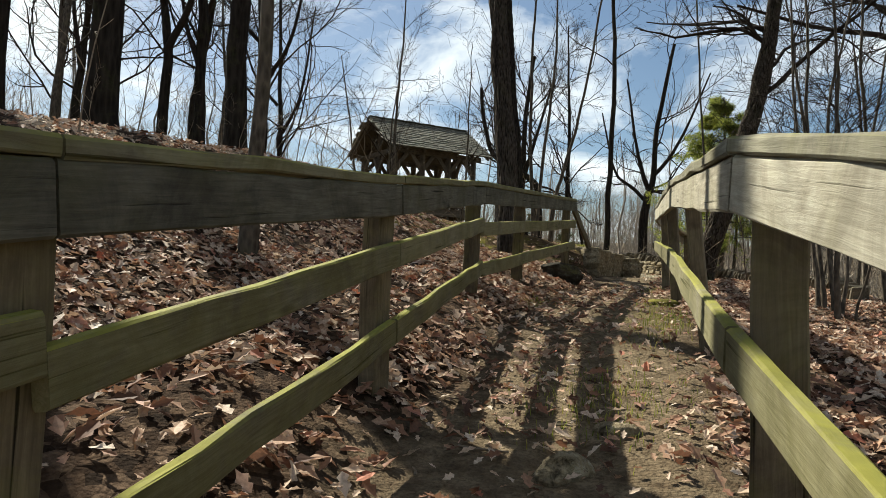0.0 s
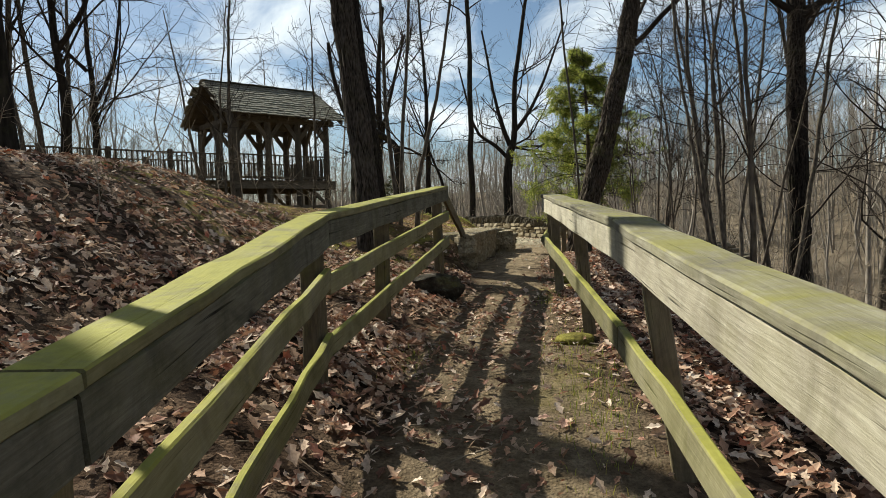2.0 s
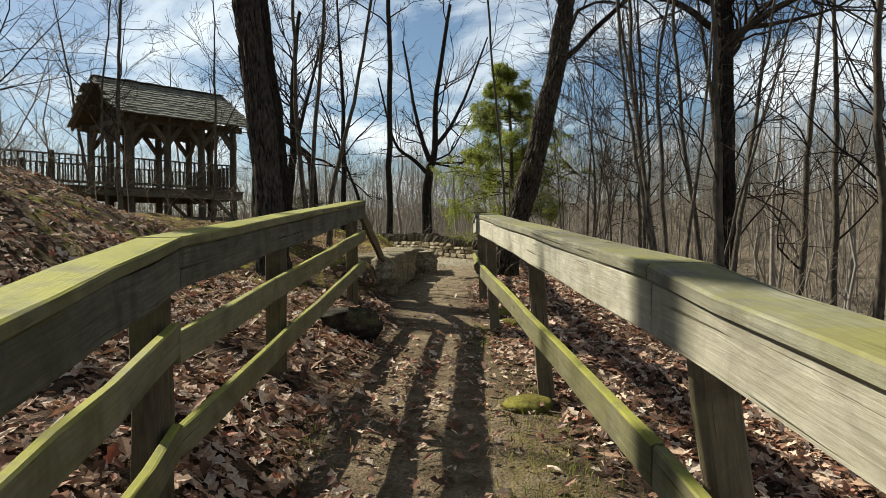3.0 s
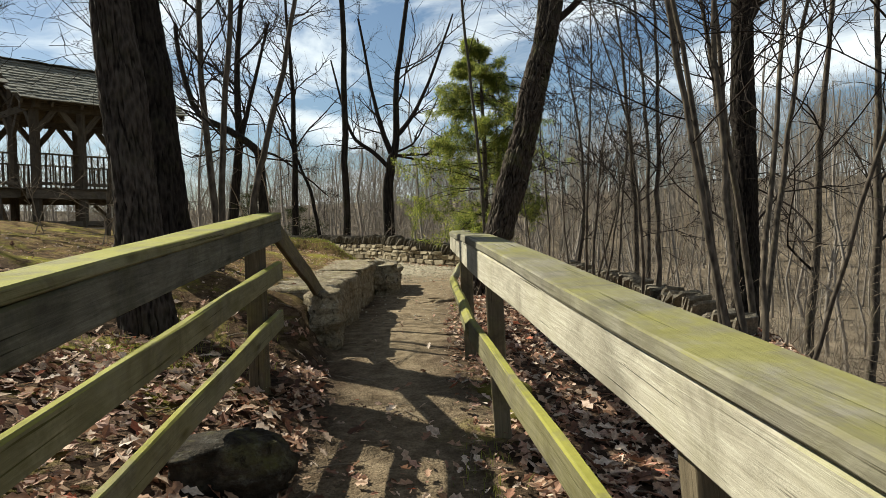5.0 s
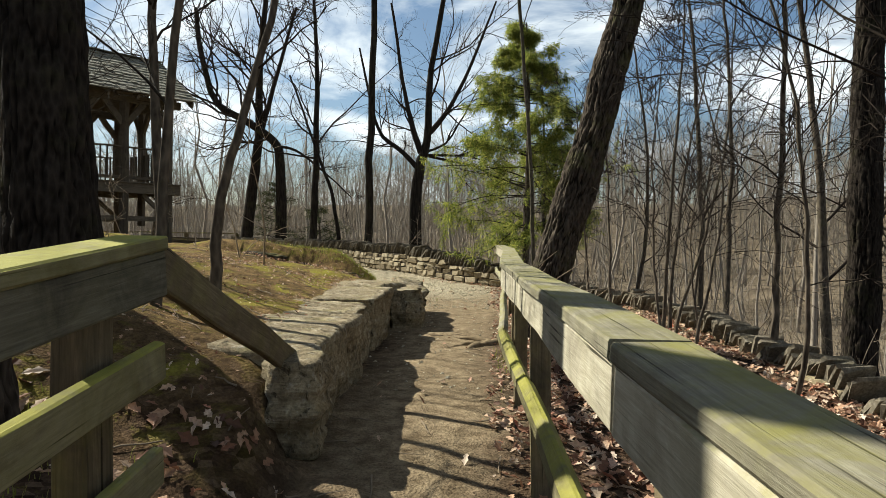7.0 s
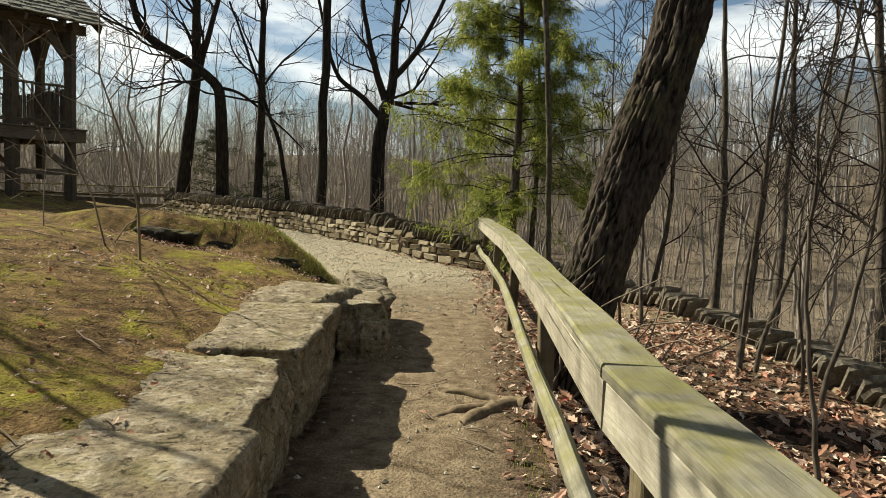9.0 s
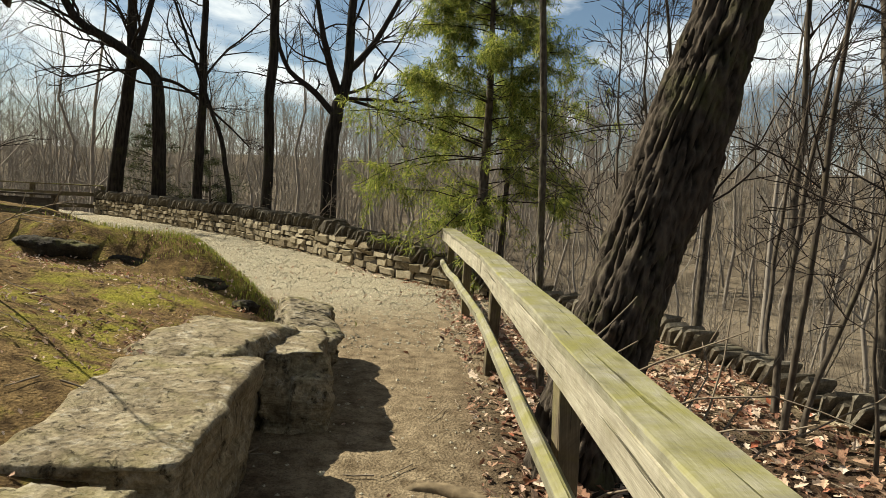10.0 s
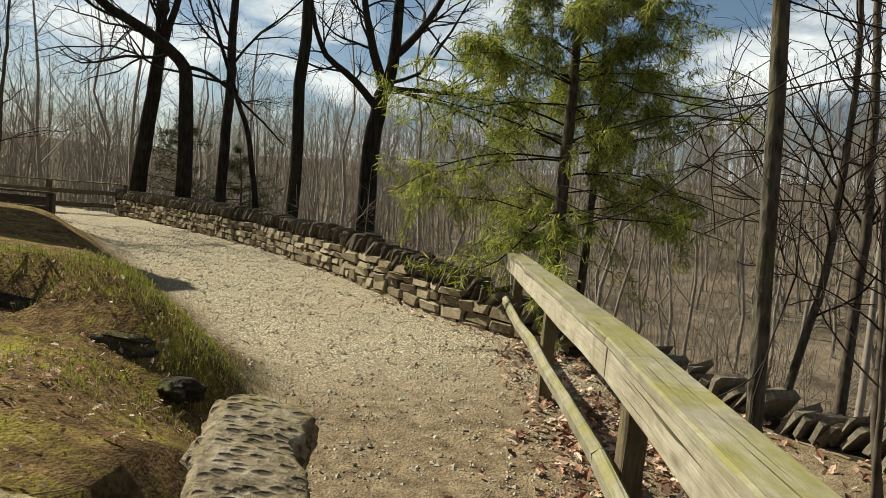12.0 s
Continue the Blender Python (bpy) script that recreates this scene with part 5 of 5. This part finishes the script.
def build_gazebo():
    g = thing("gazebo", gp(-G_LEN / 2, G_WID / 2, Z_DECK - 0.4), "open timber shelter with shingled gable roof on a raised deck", "gazebo")
    seed = 300
    for b in (0, G_WID):
        for a in (0, -G_LEN / 3, -2 * G_LEN / 3, -G_LEN):
            seed += 1
            zb = gz(*(GP + GU * a + GN * b)[:2]) - 0.3
            beam_part("post", g, M_GAZEBO, gp(a, b, min(zb, Z_DECK - 0.5)), gp(a, b, Z_TOP), 0.19, 0.19, up=(0, 1, 0), seed=seed)
        beam_part("eave_beam", g, M_GAZEBO, gp(0.35, b, Z_TOP + 0.1), gp(-G_LEN - 0.35, b, Z_TOP + 0.1), 0.16, 0.22, seed=seed + 20)
        # curved knee braces
        for a in (0, -G_LEN / 3, -2 * G_LEN / 3, -G_LEN):
            for s in (1, -1):
                if (a == 0 and s == 1) or (a == -G_LEN and s == -1):
                    continue
                seed += 1
                beam_part("knee_brace", g, M_GAZEBO, gp(a + s * 0.06, b, Z_TOP - 0.62), gp(a + s * 0.55, b, Z_TOP + 0.02), 0.10, 0.17, seed=seed, segs=3)
    for a in (0, -G_LEN):
        seed += 3
        beam_part("post", g, M_GAZEBO, gp(a, G_WID / 2, Z_DECK - 1.2), gp(a, G_WID / 2, Z_TOP), 0.17, 0.17, up=(0, 1, 0), seed=seed)
        beam_part("tie_beam", g, M_GAZEBO, gp(a, -0.35, Z_TOP + 0.1), gp(a, G_WID + 0.35, Z_TOP + 0.1), 0.16, 0.20, seed=seed + 1)
        beam_part("king_post", g, M_GAZEBO, gp(a, G_WID / 2, Z_TOP), gp(a, G_WID / 2, Z_RIDGE - 0.15), 0.14, 0.14, up=(0, 1, 0), seed=seed + 2)
        for b, s in ((0, 1), (G_WID / 2, -1), (G_WID / 2, 1), (G_WID, -1)):
            beam_part("knee_brace", g, M_GAZEBO, gp(a, b + s * 0.06, Z_TOP - 0.62), gp(a, b + s * 0.55, Z_TOP + 0.02), 0.10, 0.17, seed=seed + 3, segs=3)
        for s in (1, -1):
            beam_part("strut", g, M_GAZEBO, gp(a, G_WID / 2 + s * 0.08, Z_TOP + 0.35), gp(a, G_WID / 2 + s * 0.8, Z_RIDGE - 0.72), 0.09, 0.12, seed=seed + 4, segs=3)
    # rafters and bargeboards
    run = G_WID / 2 + G_OE
    for s, b0 in ((-1, -G_OE), (1, G_WID + G_OE)):
        for i in range(7):
            a = G_OG - 0.05 - i * (G_LEN + 2 * G_OG - 0.1) / 6
            beam_part("rafter", g, M_GAZEBO, gp(a, b0, Z_EAVE - 0.11), gp(a, G_WID / 2, Z_RIDGE - 0.13), 0.07, 0.15, seed=400 + i)
        # boarding under the shingles
        geo = Geo()
        geo.add(*beam(gp(G_OG, (b0 + G_WID / 2) / 2, (Z_EAVE + Z_RIDGE) / 2 - 0.02), gp(-G_LEN - G_OG, (b0 + G_WID / 2) / 2, (Z_EAVE + Z_RIDGE) / 2 - 0.02),
                      math.hypot(run, Z_RIDGE - Z_EAVE), 0.03, up=np.array([0, 0, 1]) * run + GN * (-s) * -(Z_RIDGE - Z_EAVE) * 1.0, seed=5))
        part("roof_boarding", geo.mesh("roof_boarding", M_GAZEBO), g).location = -Vector(g.location)
    # deck
    beam_part("deck_beam", g, M_GAZEBO, gp(0.30, -0.12, Z_DECK - 0.14), gp(-G_LEN - 0.3, -0.12, Z_DECK - 0.14), 0.09, 0.28, seed=430, label="grey rim beam")
    beam_part("deck_beam", g, M_GAZEBO, gp(0.30, G_WID + 0.12, Z_DECK - 0.14), gp(-G_LEN - 0.3, G_WID + 0.12, Z_DECK - 0.14), 0.09, 0.28, seed=431)
    beam_part("deck_beam", g, M_GAZEBO, gp(0.25, -0.07, Z_DECK - 0.15), gp(0.25, G_WID + 0.07, Z_DECK - 0.15), 0.09, 0.26, seed=432)
    for i in range(24):
        b = -0.14 + i * (G_WID + 0.28) / 23
        beam_part("deck_board", g, M_GAZEBO, gp(0.32, b, Z_DECK + 0.02), gp(-G_LEN - 0.3, b, Z_DECK + 0.02), 0.145, 0.036, seed=440 + i, segs=3)
    for b in (0, G_WID):
        beam_part("knee_brace", g, M_GAZEBO, gp(-0.02, b, Z_DECK - 0.95), gp(-0.75, b, Z_DECK - 0.30), 0.10, 0.12, seed=470, segs=3)
        beam_part("sill_beam", g, M_GAZEBO, gp(0.15, b, Z_DECK - 1.0), gp(-G_LEN, b, Z_DECK - 1.0), 0.12, 0.14, seed=471)
    # railings between the posts, a boarded one on the far end
    for i in range(3):
        railing(g, -i * G_LEN / 3 - 0.1, G_WID, -(i + 1) * G_LEN / 3 + 0.1, G_WID, Z_DECK, 500 + 40 * i)
        railing(g, -i * G_LEN / 3 - 0.1, 0, -(i + 1) * G_LEN / 3 + 0.1, 0, Z_DECK, 620 + 40 * i, 0.17)
    for i in range(12):
        b = 0.15 + i * (G_WID - 0.3) / 11
        beam_part("board", g, M_GAZEBO, gp(0.0, b, Z_DECK + 0.05), gp(0.0, b, Z_DECK + 1.0), 0.22, 0.025, up=GU, seed=760 + i, segs=2)
    # shingles: rows that lap each other, ragged along the butt
    rows, per = 13, 22
    L = G_LEN + 2 * G_OG
    slope = math.hypot(run, Z_RIDGE - Z_EAVE)
    sh = []
    for i in range(4):
        geo = Geo()
        geo.add(*beam((0, -0.5, 0), (0, 0.5, 0), 1.0, 1.0, segs=1, chamfer=0.06, warp=0.02, seed=800 + i))
        sh.append(geo)
    meshes = [s.mesh("shingle", M_SHINGLE) for s in sh]
    rng = np.random.default_rng(21)
    org = Vector(g.location)
    for side in (0, 1):
        rest = Geo()
        sgn = 1 if side == 0 else -1
        b0 = -G_OE - 0.05 if side == 0 else G_WID + G_OE + 0.05
        upv = GN * sgn * run / slope + np.array([0, 0, (Z_RIDGE - Z_EAVE) / slope])
        nrm = np.cross(GU * sgn, upv)
        nrm = nrm if nrm[2] > 0 else -nrm
        for r in range(rows):
            d = (r + 0.5) / rows * (slope + 0.05)
            a = G_OG + 0.06
            while a > -G_LEN - G_OG - 0.02:
                w = rng.uniform(0.16, 0.30)
                ln = slope / rows * 1.55
                c = gp(a - w / 2, b0, Z_EAVE - 0.02) + upv * (d + rng.normal(0, 0.018)) + nrm * (0.035 + rng.normal(0, 0.005))
                tip = 0.10 + rng.normal(0, 0.012)
                up2 = upv * math.cos(tip) - nrm * math.sin(tip)
                n2 = nrm * math.cos(tip) + upv * math.sin(tip)
                R = Matrix(((GU[0], up2[0], n2[0]), (GU[1], up2[1], n2[1]), (GU[2], up2[2], n2[2])))
                m = Matrix.Translation(Vector(c)) @ R.to_4x4() @ Matrix.Diagonal((w - 0.008, ln, rng.uniform(0.026, 0.036), 1))
                k = int(rng.integers(0, 4))
                if side == 0:
                    ob = part("shingle", meshes[k], g)
                    ob.matrix_basis = Matrix.Translation(-org) @ m
                else:
                    mm = np.array(m)
                    v = np.concatenate(sh[k].v)
                    rest.add(v @ mm[:3, :3].T + mm[:3, 3], sh[k].f, np.concatenate(sh[k].g))
                a -= w
        if side == 1:
            part("shingle_rest", rest.mesh("shingle_rest", M_SHINGLE), g, kind="stuff").location = -org
    beam_part("ridge_cap", g, M_SHINGLE, gp(G_OG + 0.05, G_WID / 2 - 0.07, Z_RIDGE + 0.06), gp(-G_LEN - G_OG - 0.05, G_WID / 2 - 0.07, Z_RIDGE + 0.06), 0.18, 0.03, seed=900, segs=12, warp=0.01)


def build_boardwalk():
    w = thing("boardwalk", gp(-G_LEN - 4, G_WID / 2, Z_DECK - 0.3), "raised timber walkway with baluster railings leading to the shelter", "walkway")
    a0, a1 = -G_LEN - 0.32, -G_LEN - 10.5
    for b in (0.3, G_WID - 0.3):
        n = 5
        for i in range(n):
            p0, p1 = a0 + (a1 - a0) * i / n, a0 + (a1 - a0) * (i + 1) / n
            railing(w, p0 - 0.06, b, p1 + 0.06, b, Z_DECK, 1000 + 60 * i, 0.17)
            zb = gz(*(GP + GU * p1 + GN * b)[:2]) - 0.3
            beam_part("post", w, M_GAZEBO, gp(p1, b, min(zb, Z_DECK - 0.3)), gp(p1, b, Z_DECK + 1.12), 0.14, 0.14, up=(0, 1, 0), seed=1400 + i)
        beam_part("joist", w, M_GAZEBO, gp(a0, b, Z_DECK - 0.13), gp(a1, b, Z_DECK - 0.13), 0.06, 0.24, seed=1420)
    for i in range(20):
        b = 0.2 + i * (G_WID - 0.4) / 19
        beam_part("deck_board", w, M_GAZEBO, gp(a0, b, Z_DECK + 0.02), gp(a1, b, Z_DECK + 0.02), 0.145, 0.036, seed=1440 + i, segs=3)


def build_ramp_rail():
    """The low board screen and rail between the shelter and the wall."""
    r = thing("board_screen", (-9.0, 20.6, 0.2), "low dark board screen beside the gravel walk", "fence")
    for i, z in enumerate((0.22, 0.42, 0.62)):
        beam_part("board", r, M_GAZEBO, (-9.05, 20.62, 0.2 + z), (-14.5, 18.0, 0.3 + z), 0.04, 0.195, seed=1500 + i)
    beam_part("cap_board", r, M_GAZEBO, (-8.95, 20.65, 1.0), (-14.5, 18.05, 1.1), 0.16, 0.045, seed=1510)
    for k in (0, 0.5, 1):
        x, y = -9.05 - 5.4 * k, 20.7 - 2.6 * k
        beam_part("post", r, M_GAZEBO, (x, y, gz(x, y) - 0.2), (x, y, 0.98 + 0.1 * k), 0.13, 0.13, up=(0, 1, 0), seed=1520)
    f = thing("wooden_fence", (-11.6, 27.6, 0.2), "low dark rail fence at the end of the stone wall", "fence")
    ends = [(-11.2, 28.1), (-13.0, 26.9), (-15.2, 25.4), (-17.5, 23.9)]
    for i, (x, y) in enumerate(ends):
        beam_part("post", f, M_POST, (x, y, gz(x, y) - 0.2), (x, y, 1.14), 0.13, 0.13, up=(0, 1, 0), seed=1540 + i)
    for i, ((xa, ya), (xb, yb)) in enumerate(zip(ends[:-1], ends[1:])):
        beam_part("cap_board", f, M_POST, (xa, ya, 1.16), (xb, yb, 1.16), 0.17, 0.045, seed=1560 + i)
        for z in (0.45, 0.85):
            beam_part("rail", f, M_POST, (xa + 0.06, ya - 0.07, z), (xb + 0.06, yb - 0.07, z), 0.04, 0.14, seed=1570 + i)


build_gazebo()
build_boardwalk()
build_ramp_rail()


# ---- roots, litter, small plants ----
def build_roots():
    rng = np.random.default_rng(31)
    ob = thing("tree_root", (0.2, 6.5, gz(0.2, 6.5)), "worn bare tree root crossing the path", "root")
    for i, pts in enumerate(([(0.5, 6.75), (0.25, 6.62), (0.0, 6.5), (-0.25, 6.25)], [(0.55, 6.7), (0.3, 6.85), (0.05, 6.95), (-0.2, 6.9)], [(0.3, 6.62), (0.12, 6.35), (0.02, 6.1)])):
        p = curve_pts([(x - 0.2, y - 6.5, gz(x, y) - gz(0.2, 6.5) - 0.008 - 0.05 * (k == len(pts) - 1)) for k, (x, y) in enumerate(pts)], 14)
        p[:, 2] += rng.normal(0, 0.006, 14)
        part("root", mesh_of("root", *tubes(p[None], np.linspace(0.072, 0.026, 14)[None] * (1 + rng.normal(0, 0.08, 14))[None], 10), M_ROOT, True), ob)


def scatter_leaves():
    rng = np.random.default_rng(41)

    def zone(n, x0, x1, y0, y1, dens):
        x, y = rng.uniform(x0, x1, n), rng.uniform(y0, y1, n)
        edge = np.minimum(np.minimum(x - x0, x1 - x), np.minimum(y - y0, y1 - y)) + 0.5 * fbm(x * 0.8, y * 0.8)
        k = rng.random(n) < dens(x, y) * smooth(-0.3, 1.2, edge)
        return x[k], y[k]

    def dens(x, y):
        dl, dr, do = polyline_dist(x, y, LEFT_EDGE), -polyline_dist(x, y, RIGHT_FENCE), polyline_dist(x, y, OUTER)
        w = fbm(x * 1.3, y * 1.3)
        on_path = (dl < 0) & (dr < 0)
        p = np.where(on_path, (0.25 + 0.55 * smooth(-0.2, -1.2, dr + 0.4 * w)) * smooth(1.5, -2.5, y) + 0.012, 1.0)
        p = np.where(on_path & (dr > -0.22), np.maximum(p, 0.6), p)
        p = np.where((dl > 0) & (y > 2), 0.55, p)
        p = np.where((dl > 0.3) & (y > -1.8) & (y <= 2), 0.8, p)
        p = np.where((y > 11) & (dl < 0) & (do < 0), 0.03, p)
        p = np.where((do > -0.9) & (do < -0.1) & (y > 10), 0.5, p)
        p = np.where((do > -1.0) & (do < -0.5) & (y > 10) & (y < 17), 0.85 * smooth(-1.05, -0.65, do), p)
        p = np.where((x > 0.25) & (y > 10.5) & (do < 0), 0.7, p)
        p = np.where((do > 0) & (y > 12), 0.5, p)
        return np.clip(p * (0.75 + 0.6 * w), 0, 1)

    a = zone(50000, -8, 7, -13.5, 5, dens)
    b = zone(30000, -4, 6, 2, 16, dens)
    c = zone(34000, -4, 4.6, -12.5, 1.5, dens)
    e = zone(9000, 0.3, 4.2, 3, 13.5, dens)
    g = zone(9000, -4.2, -1.3, 6.5, 11.2, dens)
    d = zone(11000, -15, 12, -15, 22, dens)
    x, y = np.concatenate([q[0] for q in (a, b, c, d, e, g)]), np.concatenate([q[1] for q in (a, b, c, d, e, g)])
    dl = polyline_dist(x, y, LEFT_EDGE)
    edge = (y > 2.2) & (y < 9.9) & (np.abs(dl) < 0.3)
    x, y = x[~edge], y[~edge]
    n = len(x)
    z = ground_z(x, y)
    ex = 0.08
    nx, ny = -(ground_z(x + ex, y) - z) / ex, -(ground_z(x, y + ex) - z) / ex
    N = np.stack([nx, ny, np.ones(n)], 1) + rng.normal(0, 0.5, (n, 3)) * np.array([1, 1, 0.2])
    N /= np.linalg.norm(N, axis=1, keepdims=True)
    A = np.cross(N, rng.normal(size=(n, 3)))
    A /= np.linalg.norm(A, axis=1, keepdims=True)
    B = np.cross(N, A)
    trodden = (polyline_dist(x, y, LEFT_EDGE) < 0) & (-polyline_dist(x, y, RIGHT_FENCE) < 0)
    small = (polyline_dist(x, y, LEFT_EDGE) > 0) & (y > 2)
    s = (rng.uniform(0.025, 0.07, n) * np.where(trodden, rng.uniform(0.35, 0.95, n), 1.0) * np.where(small, rng.uniform(0.16, 0.5, n), 1.0))[:, None]
    curl = rng.normal(0.0, 0.35, n)[:, None]
    C = np.stack([x, y, z], 1) + np.array([0, 0, 0.012]) + N * rng.uniform(0, 0.035, n)[:, None]
    # lobed outline: tip, shoulders and waist either side, stem; folded along the midrib
    outline = [(1.0, 0.0), (0.55, 0.42), (0.25, 0.24), (-0.15, 0.50), (-0.45, 0.20), (-0.95, 0.03), (-0.45, -0.20), (-0.15, -0.50), (0.25, -0.24), (0.55, -0.42)]
    V = []
    for u, v in outline:
        V.append(C + s * (A * u + B * v) + N * s * (abs(v) * (0.35 + curl) + curl * 0.5 * u * u))
    V = np.stack(V, 1).reshape(-1, 3)
    i = np.arange(n)[:, None] * 10
    faces = np.concatenate([i + np.array([q]) for q in ([0, 1, 2, 5], [2, 3, 4, 5], [0, 5, 8, 9], [5, 6, 7, 8])], 0)
    tagged(new("leaf_litter", mesh_of("leaf_litter", V, faces, M_LEAF)), "brown and russet dry leaves scattered over the ground", "leaves", kind="stuff")


def scatter_pebbles():
    rng = np.random.default_rng(43)
    n = 42000
    x, y = rng.uniform(-9, 1.2, n), rng.uniform(4, 24, n)
    dl, do, dr = polyline_dist(x, y, LEFT_EDGE), polyline_dist(x, y, OUTER), -polyline_dist(x, y, RIGHT_FENCE)
    k = (dl < 0.1) & (do < -0.5) & ((y > 10) | (rng.random(n) < 0.15))
    x, y = x[k], y[k]
    n = len(x)
    z = ground_z(x, y)
    s = rng.uniform(0.005, 0.014, n) * rng.choice([1.0, 1.0, 1.7], n)
    base = np.array([(1, 0, 0), (0, 1, 0), (-1, 0, 0), (0, -1, 0), (0, 0, 0.7), (0, 0, -0.5)])
    V = base[None] * s[:, None, None] * rng.uniform(0.7, 1.4, (n, 6, 3))
    a = rng.uniform(0, 6.28, n)
    ca, sa = np.cos(a)[:, None], np.sin(a)[:, None]
    V = np.stack([V[:, :, 0] * ca - V[:, :, 1] * sa + x[:, None], V[:, :, 0] * sa + V[:, :, 1] * ca + y[:, None], V[:, :, 2] + z[:, None] + 0.002], 2).reshape(-1, 3)
    tri = np.array([(0, 1, 4), (1, 2, 4), (2, 3, 4), (3, 0, 4), (1, 0, 5), (2, 1, 5), (3, 2, 5), (0, 3, 5)])
    F = (np.arange(n)[:, None, None] * 6 + tri[None]).reshape(-1, 3)
    tagged(new("gravel", mesh_of("gravel", V, F, M_PEBBLE)), "loose pale gravel on the walk", "gravel", kind="stuff")


def scatter_sticks():
    rng = np.random.default_rng(47)
    n = 700
    x, y = rng.uniform(-6, 4, n), rng.uniform(-10, 8.5, n)
    z = ground_z(x, y)
    P = np.zeros((n, 4, 3))
    a = rng.uniform(0, 6.28, n)
    L = rng.uniform(0.05, 0.32, n)
    for j in range(4):
        xx, yy = x + np.cos(a) * L * j / 3 + rng.normal(0, 0.006, n), y + np.sin(a) * L * j / 3 + rng.normal(0, 0.006, n)
        P[:, j] = np.stack([xx, yy, ground_z(xx, yy) + 0.015], 1)
    R = rng.uniform(0.002, 0.007, n)[:, None] * np.linspace(1, 0.6, 4)[None]
    tagged(new("fallen_twigs", mesh_of("fallen_twigs", *tubes(P, R, 4), M_TWIG_PALE, True)), "small fallen twigs on the ground", "twigs", kind="stuff")


def scatter_grass():
    rng = np.random.default_rng(53)
    spots = [(1.28, -4.2, 0.22, 0.9, 450), (1.2, -6.6, 0.35, 0.6, 500), (1.05, -2.9, 0.16, 0.7, 160), (-0.05, -3.6, 0.12, 0.5, 160), (-2.6, 11.1, 0.9, 0.35, 2600), (-1.75, 10.9, 0.35, 0.5, 900), (-1.75, 10.5, 0.4, 0.4, 500),
             (-2.2, 9.9, 0.6, 0.5, 500), (0.5, 5.6, 0.1, 0.8, 150), (-1.6, 0.9, 0.6, 0.6, 500), (-3.6, 13.3, 0.6, 0.6, 700), (0.75, -0.6, 0.12, 0.5, 120)]
    xs, ys = [], []
    for x, y, sx, sy, n in spots:
        xs.append(rng.normal(x, sx * 0.6, n))
        ys.append(rng.normal(y, sy * 0.6, n))
    x, y = np.concatenate(xs), np.concatenate(ys)
    n = len(x)
    z = ground_z(x, y)
    h = rng.uniform(0.02, 0.08, n)
    a = rng.uniform(0, 6.28, n)
    w = rng.uniform(0.0015, 0.0035, n)
    ln = rng.uniform(0.1, 0.8, n) * h
    c, s = np.cos(a), np.sin(a)
    base = np.stack([x, y, z - 0.005], 1)
    side = np.stack([-s, c, 0 * s], 1) * w[:, None]
    mid = base + np.stack([c * ln * 0.3, s * ln * 0.3, h * 0.6], 1)
    tip = base + np.stack([c * ln, s * ln, h], 1)
    V = np.stack([base - side, base + side, mid + side * 0.8, mid - side * 0.8, tip], 1).reshape(-1, 3)
    i = np.arange(n)[:, None] * 5
    F = (i + np.array([[0, 1, 2, 3]])).tolist() + (i + np.array([[3, 2, 4]])).tolist()
    tagged(new("grass_tufts", mesh_of("grass_tufts", V, F, M_GRASS)), "yellow-green grass tufts beside the path", "grass", kind="stuff")


build_roots()
scatter_leaves()
scatter_pebbles()
scatter_sticks()
scatter_grass()
# the dry-stone wall comes last: many small pieces
build_wall()
